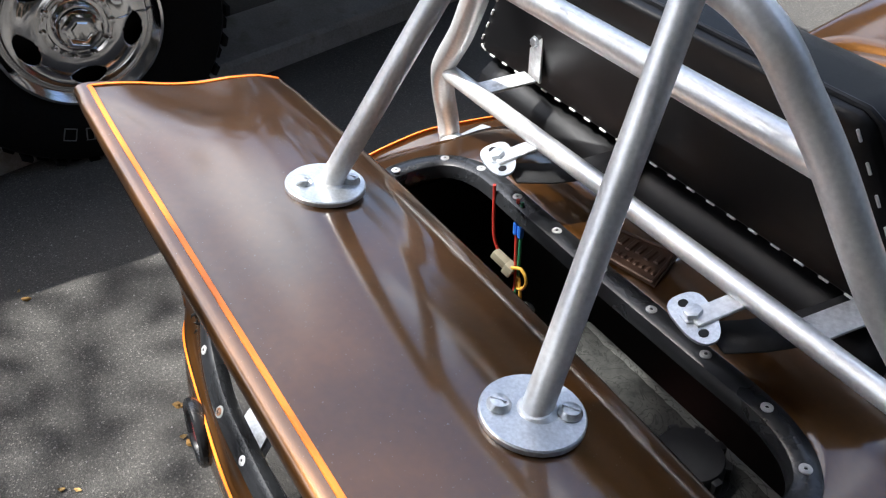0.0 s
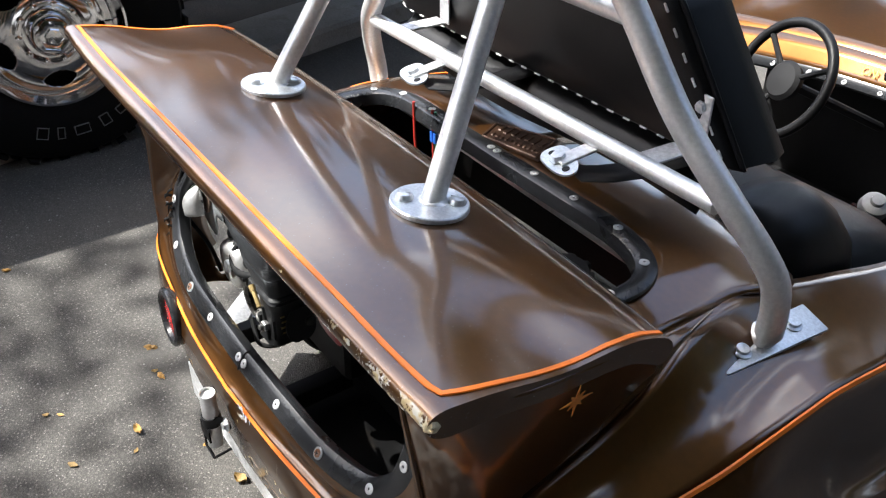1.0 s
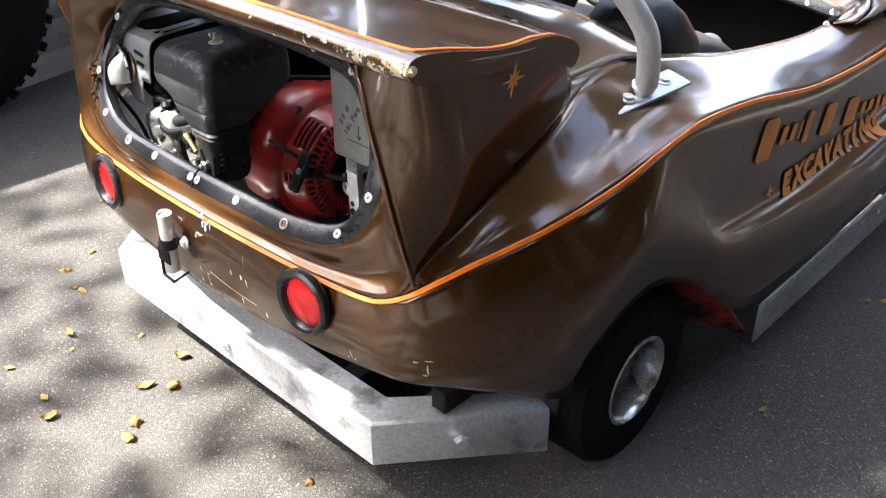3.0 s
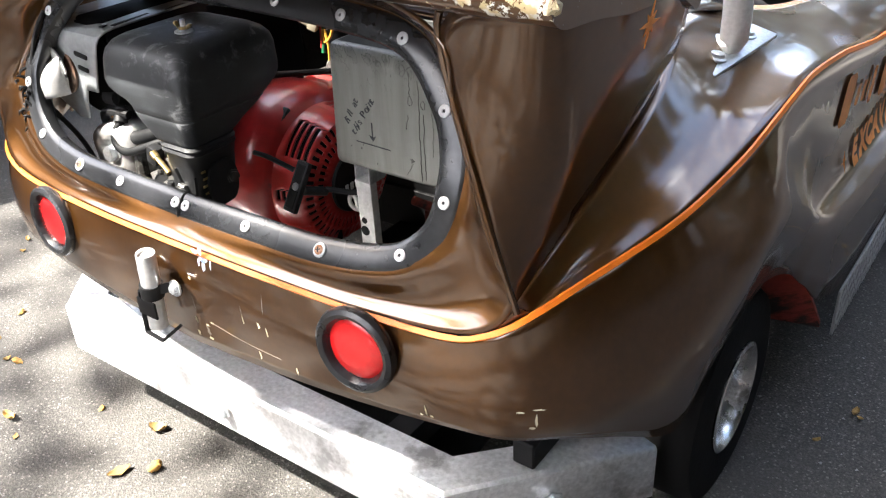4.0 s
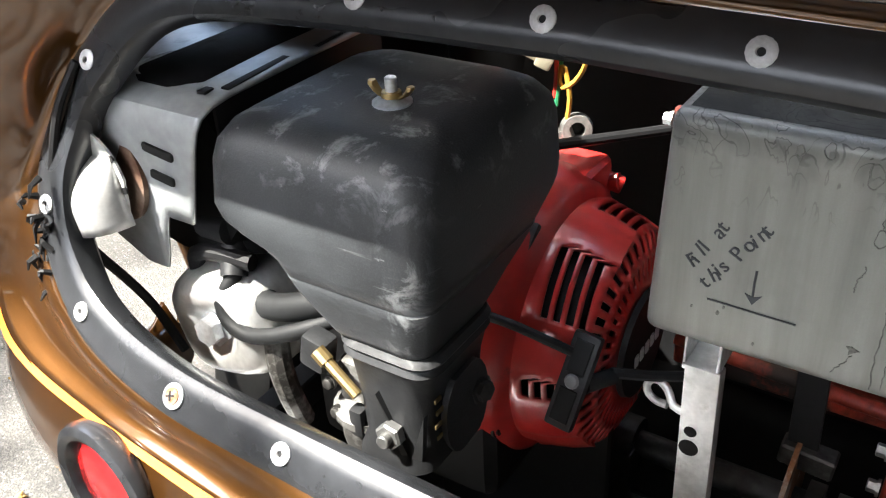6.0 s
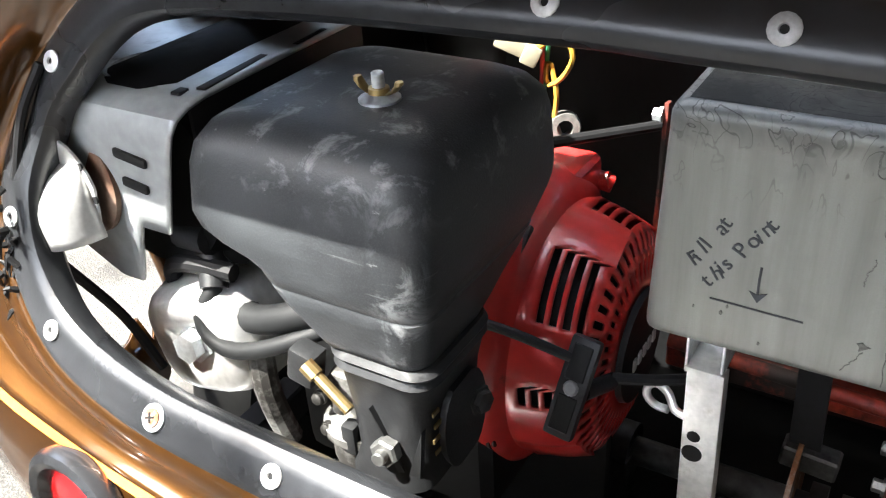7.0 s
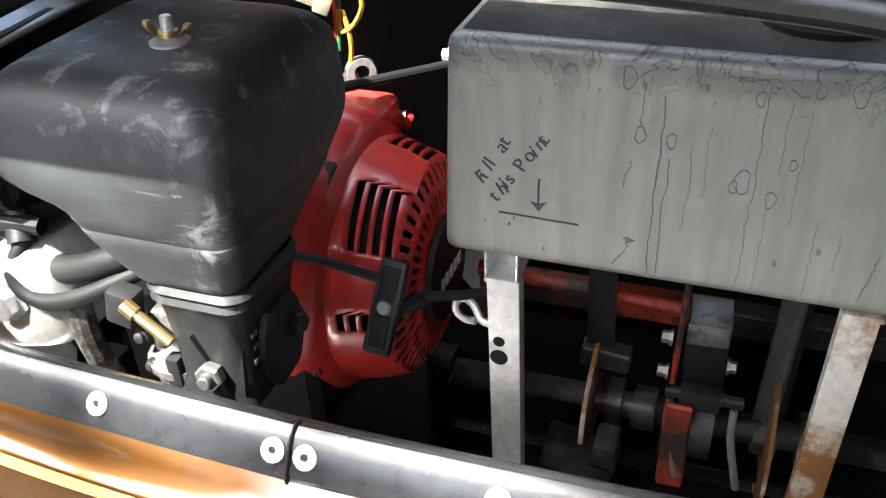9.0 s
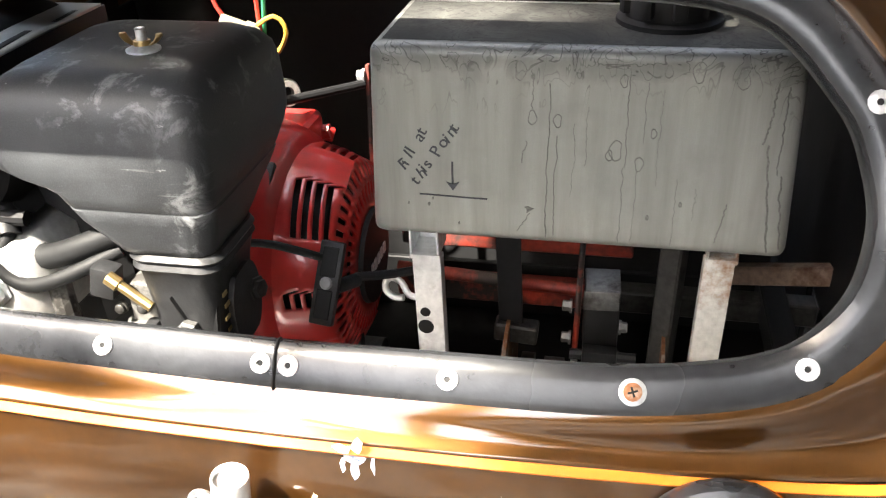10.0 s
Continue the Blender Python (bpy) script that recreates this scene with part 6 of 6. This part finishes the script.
for k in range(10):
    a = 2 * math.pi * k / 10
    bolt(capo, TH + V(.156, .130 * math.cos(a), .130 * math.sin(a)), (1, 0, 0), .014, .016, CHROME)
bm = B()
lathe(bm, [(.30, -.1), (.30, .02), (.0001, .02)], TH, (1, 0, 0), 40)
part("brake_drum", bm, BLACK, tw)
hubc = TH * K - truck.location
for ob in (tw, *tw.children_recursive):
    ob.data.transform(Matrix.Translation(hubc) @ Matrix.Scale(.907, 4) @ Matrix.Translation(-hubc))
TRUCKP = material("dark_truck_paint", (0.02, 0.022, 0.026), 0.25, coat=0.8, vary=0.1)
bm = B()
prof = [(-2.28, .86), (-2.25, 1.1), (-2.28, 1.40), (-2.36, 1.46), (-4.3, 1.46), (-4.4, 1.1), (-4.36, .80)]
rows = []
for y in [2.8 - 8.8 * k / 80 for k in range(81)]:
    arch = .70 ** 2 - (y - TH.y) ** 2
    lift = max(0, TH.z + (math.sqrt(arch) if arch > 0 else 0) - .80) if arch > 0 else 0
    r = []
    for i, (x, z) in enumerate(prof):
        r.append(V(x, y, z + (lift if i in (0, 6) else max(0, lift - .28) if i in (1, 5) else 0)))
    rows.append(r)
rings(bm, rows, closed=True, cap=True)
part("body", bm, TRUCKP, truck, "dark glossy truck bed side")
bm = B()
prof = [(-2.34, 1.46), (-2.52, 2.25), (-4.1, 2.25), (-4.3, 1.46)]
rings(bm, [[V(x, y, z) for x, z in prof] for y in (-1.6, -2.0, -3.6, -4.2)], closed=True, cap=True)
part("cab", bm, TRUCKP, truck)
for y in (.255, -4.0):
    for x in (-2.40, -4.25):
        if (x, y) != (-2.40, .255):
            bm = B()
            lathe(bm, [(.0001, -.16), (.32, -.16), (.5, -.19), (.6, -.12), (.6, .12), (.5, .18), (.32, .14), (.0001, .12)], (x, y, .595), (1, 0, 0), 40)
            part("wheel", bm, TYRE, truck)
bm = B()
tube(bm, [(-4.2, .255, .595), (-2.5, .255, .595)], .06, 12)
box(bm, (1.5, 6.0, .15), at(-3.3, -1.9, .85), .02, 1)
part("axle", bm, BLACK, truck)

# ---- kerb, planting strip ----
SOIL = material("bark_mulch", (0.045, 0.037, 0.029), 0.95, vary=0.5, grain=60, bump=1.0, bump_scale=90)
DK = V(-.24, 1, 0).normalized()
NK = V(-1, -.24, 0).normalized()
K0 = V(-2.74, 1.0, 0)


def strip(name, d0, d1, h0, h1, mat, label, cat, bev=.02):
    bm = B()
    rows = []
    for k in range(41):
        p = K0 + DK * (-14 + 34 * k / 40)
        w = .008 * noise.noise(p * 1.7)
        rows.append([p + NK * d0 + V(0, 0, -.02), p + NK * d0 + V(0, 0, h0 - bev), p + NK * (d0 + bev) + V(0, 0, h0 + w), p + NK * ((d0 + d1) / 2) + V(0, 0, (h0 + h1) / 2 + w), p + NK * (d1 - bev) + V(0, 0, h1 + w), p + NK * d1 + V(0, 0, h1 - bev), p + NK * d1 + V(0, 0, -.02)])
    rings(bm, rows)
    return tagged(part(name, bm, mat), label, cat, kind="structure")


strip("kerb", 0, .42, .11, .13, CONCRETE, "weathered grey concrete kerb", "kerb")
strip("planting_strip", .42, .95, .09, .12, SOIL, "dark bark mulch strip behind the kerb", "mulch")
strip("edging", .95, 1.15, .18, .18, CONCRETE, "narrow concrete edging", "edging")
strip("planting_bed", 1.15, 6.0, .15, .25, SOIL, "dark soil bed with litter", "soil")

# ---- litter on the asphalt ----
LEAFM = material("dry_yellow_leaf", (0.36, 0.23, 0.07), 0.7, vary=0.4, grain=120, random_by=0.45)
rngl = random.Random(21)
shapes = []
for q in range(5):
    bm = B()
    rows = []
    ln, wd, curl = rngl.uniform(.016, .022), rngl.uniform(.008, .013), rngl.uniform(.25, .9)
    for k in range(7):
        u = k / 6
        w = wd * math.sin(math.pi * min(.97, max(.04, u))) ** .7 * (1 + .2 * rngl.uniform(-1, 1))
        z = .004 + curl * .010 * (2 * u - 1) ** 2
        rows.append([V((u - .5) * 2 * ln, -w, z + curl * .008), V((u - .5) * 2 * ln, -w * .4, z), V((u - .5) * 2 * ln, w * .4, z - .001), V((u - .5) * 2 * ln, w, z + curl * .007)])
    rings(bm, rows)
    r2 = [[p + V(0, 0, .0015) for p in r] for r in rows]
    rings(bm, r2)
    shapes.append(small_mesh("fallen_leaf", bm, LEAFM))
HUSK = material("dry_brown_husk", (0.34, 0.19, 0.05), 0.8, vary=0.45, grain=160, random_by=0.45, bump=0.5, bump_scale=260)
for q in range(4):
    bm = B()
    bmesh.ops.create_icosphere(bm, subdivisions=2, radius=.013)
    for v in bm.verts:
        v.co *= 1 + .9 * noise.noise(v.co * 95 + V(q * 7, 0, 0))
        v.co = V(v.co.x * 1.25, v.co.y * .9, max(0, v.co.z * .7 + .006))
    shapes.append(small_mesh("fallen_leaf", bm, HUSK, 60))
spots = [(-.341, .10), (-.66, -.061), (-.303, -.031), (-.368, -.257), (1.05, .52), (1.35, .95), (-.20, -.12), (-.16, -.16), (-.25, .02)]
while len(spots) < 120:
    x, y = rngl.uniform(-1.9, .9), rngl.uniform(-1.4, 1.6)
    if abs(x) < .8 and y > .1:
        x = rngl.uniform(.9, 2.6)
        y = rngl.uniform(-.2, 3.5)
    if x < -1.2 and y > .6:
        continue
    spots.append((x, y))
    if rngl.random() < .35:
        spots.append((x + rngl.gauss(0, .03), y + rngl.gauss(0, .03)))
for k, (x, y) in enumerate(spots):
    ob = tagged(new("fallen_leaf", shapes[k % 9]), "small curled dry yellow-brown leaf lying on asphalt", "leaf", "leaves on the asphalt")
    sc = rngl.uniform(.35, .95) if k > 8 else 1.15
    ob.matrix_basis = Matrix.LocRotScale(V(x, y, 0) * K, Euler((0, 0, rngl.uniform(0, 6.3))), V(sc, sc, sc))
bm = B()
for k in range(2600):
    x, y = rngl.uniform(-2.2, 2.6), rngl.uniform(-1.6, 3.0)
    s = rngl.uniform(.0018, .0045)
    a = rngl.uniform(0, 6.3)
    t = [V(x + s * math.cos(a + 2.1 * q) * rngl.uniform(.7, 1.3), y + s * math.sin(a + 2.1 * q) * rngl.uniform(.7, 1.3), 0) for q in range(3)]
    v = [bm.verts.new(p) for p in t] + [bm.verts.new(V(x, y, s * .9))]
    for f in ((0, 1, 3), (1, 2, 3), (2, 0, 3)):
        bm.faces.new([v[i] for i in f])
tagged(part("grit", bm, CONCRETE, smooth=0), "scattered pale grit and small stones on asphalt", "grit", kind="stuff")

# ---- unseen trees and hedge: they dapple the ground, shade the kart, block low sky ----
BARK = material("bark", (0.13, 0.095, 0.065), 0.9, vary=0.4, grain=30, bump=0.8, bump_scale=60)
LEAVES = material("green_leaves", (0.040, 0.062, 0.020), 0.6, vary=0.45, grain=15)


def tree(place, height, crown, lean, count, seed):
    rt = random.Random(seed)
    t = thing("tree", place, "unseen leafy tree added to shape the light and shade", "tree", "trees")
    base = V(*place)
    top = base + V(*lean) + V(0, 0, height)
    bm = B()
    tube(bm, spline([base, base.lerp(top, .4) + V(.2, -.1, 0), top], .3), [.34 - .22 * k / 40 for k in range(60)][:len(spline([base, base.lerp(top, .4) + V(.2, -.1, 0), top], .3))], 10)
    limbs = []
    for k in range(9):
        a = k * 2.4
        q = top + V(math.cos(a) * crown * rt.uniform(.5, .9), math.sin(a) * crown * rt.uniform(.5, .9), rt.uniform(-.4, 1.2))
        s = base.lerp(top, rt.uniform(.6, .95))
        limbs.append((s, q))
        tube(bm, [s, s.lerp(q, .5) + V(0, 0, .4), q], [.13, .08, .03], 6)
    part("trunk", bm, BARK, t)
    vs, fs = [], []
    clumps = []
    for k in range(70):
        s, q = limbs[k % 9]
        clumps.append((s.lerp(q, rt.uniform(.35, 1.15)) + V(rt.gauss(0, .5), rt.gauss(0, .5), rt.gauss(0, .35)), rt.uniform(.35, .8)))
    for k in range(count):
        c, r = clumps[rt.randrange(70)]
        p = c + V(rt.gauss(0, r * .5), rt.gauss(0, r * .5), rt.gauss(0, r * .35))
        u = V(rt.gauss(0, 1), rt.gauss(0, 1), rt.gauss(0, .5)).normalized() * rt.uniform(.06, .12)
        w = u.cross(V(rt.gauss(0, 1), rt.gauss(0, 1), rt.gauss(0, 1))).normalized() * u.length * .45
        i = len(vs)
        vs += [(p - u) * K - t.location, (p + w) * K - t.location, (p + u) * K - t.location, (p - w) * K - t.location]
        fs.append((i, i + 1, i + 2, i + 3))
    me = bpy.data.meshes.new("crown")
    me.from_pydata(vs, [], fs)
    me.materials.append(LEAVES)
    ob = new("crown", me)
    ob.parent = t
    tagged(ob, kind="stuff")


# crowns out of view, set where their shade falls on ground and kart
tree((-10.5, -1.5, 0), 7.6, 3.0, (5.5, -4.2, 0), 3600, 4)
tree((-0.9, -7.0, 0), 7.8, 3.2, (0.8, 3.1, 0), 28000, 7)
tree((3.5, -6.5, 0), 7.8, 3.0, (-.4, 2.6, 0), 30000, 31)
tree((6.8, 2.4, 0), 7.6, 3.0, (-3.2, -1.2, 0), 30000, 32)
tree((5.2, -5.7, 0), 7.8, 2.8, (-6.0, 5.2, 0), 34000, 14)
# added on the right to darken the sky that the flank reflects
tree((8.2, 1.0, 0), 5.6, 3.8, (-.8, 0, 0), 40000, 11)
tree((7.8, -4.6, 0), 5.6, 3.4, (-.4, .3, 0), 26000, 12)
tree((7.6, 6.6, 0), 4.6, 3.2, (.3, .3, 0), 22000, 13)
tree((5.6, -1.8, 0), 3.6, 2.4, (.1, .2, 0), 24000, 23)
tree((6.0, 4.0, 0), 3.4, 2.3, (.1, -.2, 0), 22000, 24)
# added ahead for dark reflections in the wing and less sky light
tree((-4.2, 8.2, 0), 5.2, 3.0, (.2, -.3, 0), 24000, 21)
tree((1.2, 10.0, 0), 6.0, 3.6, (.2, 0, 0), 26000, 22)
# ring of leaves out of view, its height set to cut light from the sides
rngh = random.Random(8)
HEDGE = material("unseen_dark_hedge", (0.014, 0.020, 0.010), 0.8, vary=0.5, grain=12)
vs, fs = [], []
for k in range(42000):
    a = rngh.uniform(0, 2 * math.pi)
    rr = 15 + rngh.gauss(0, .5)
    if math.sin(a) > .35 and math.cos(a) > -.6:
        rr += 8
    tall = 1.0 + 3.2 * max(0, math.cos(a - .1)) ** .5 if math.cos(a - .1) > 0 else 1.0
    if math.cos(a) < -.3:
        tall = 1.1
    rr -= 5 * max(0, math.cos(a - .1)) ** .5 if math.sin(a) < .35 else 0
    p = V(rr * math.cos(a), rr * math.sin(a) + 1, abs(rngh.gauss(0, 1.5)) * (1.2 + .5 * math.sin(5 * a)) * tall)
    u = V(rngh.gauss(0, 1), rngh.gauss(0, 1), rngh.gauss(0, 1)).normalized() * rngh.uniform(.25, .6)
    w = u.cross(V(rngh.gauss(0, 1), rngh.gauss(0, 1), rngh.gauss(0, 1))).normalized() * u.length * .6
    i = len(vs)
    vs += [p - u, p + w, p + u, p - w]
    fs.append((i, i + 1, i + 2, i + 3))
me = bpy.data.meshes.new("hedge")
me.from_pydata(vs, [], fs)
me.materials.append(HEDGE)
tagged(new("hedge", me), "unseen dark leafy ring added to block low sky light", "hedge", kind="stuff")
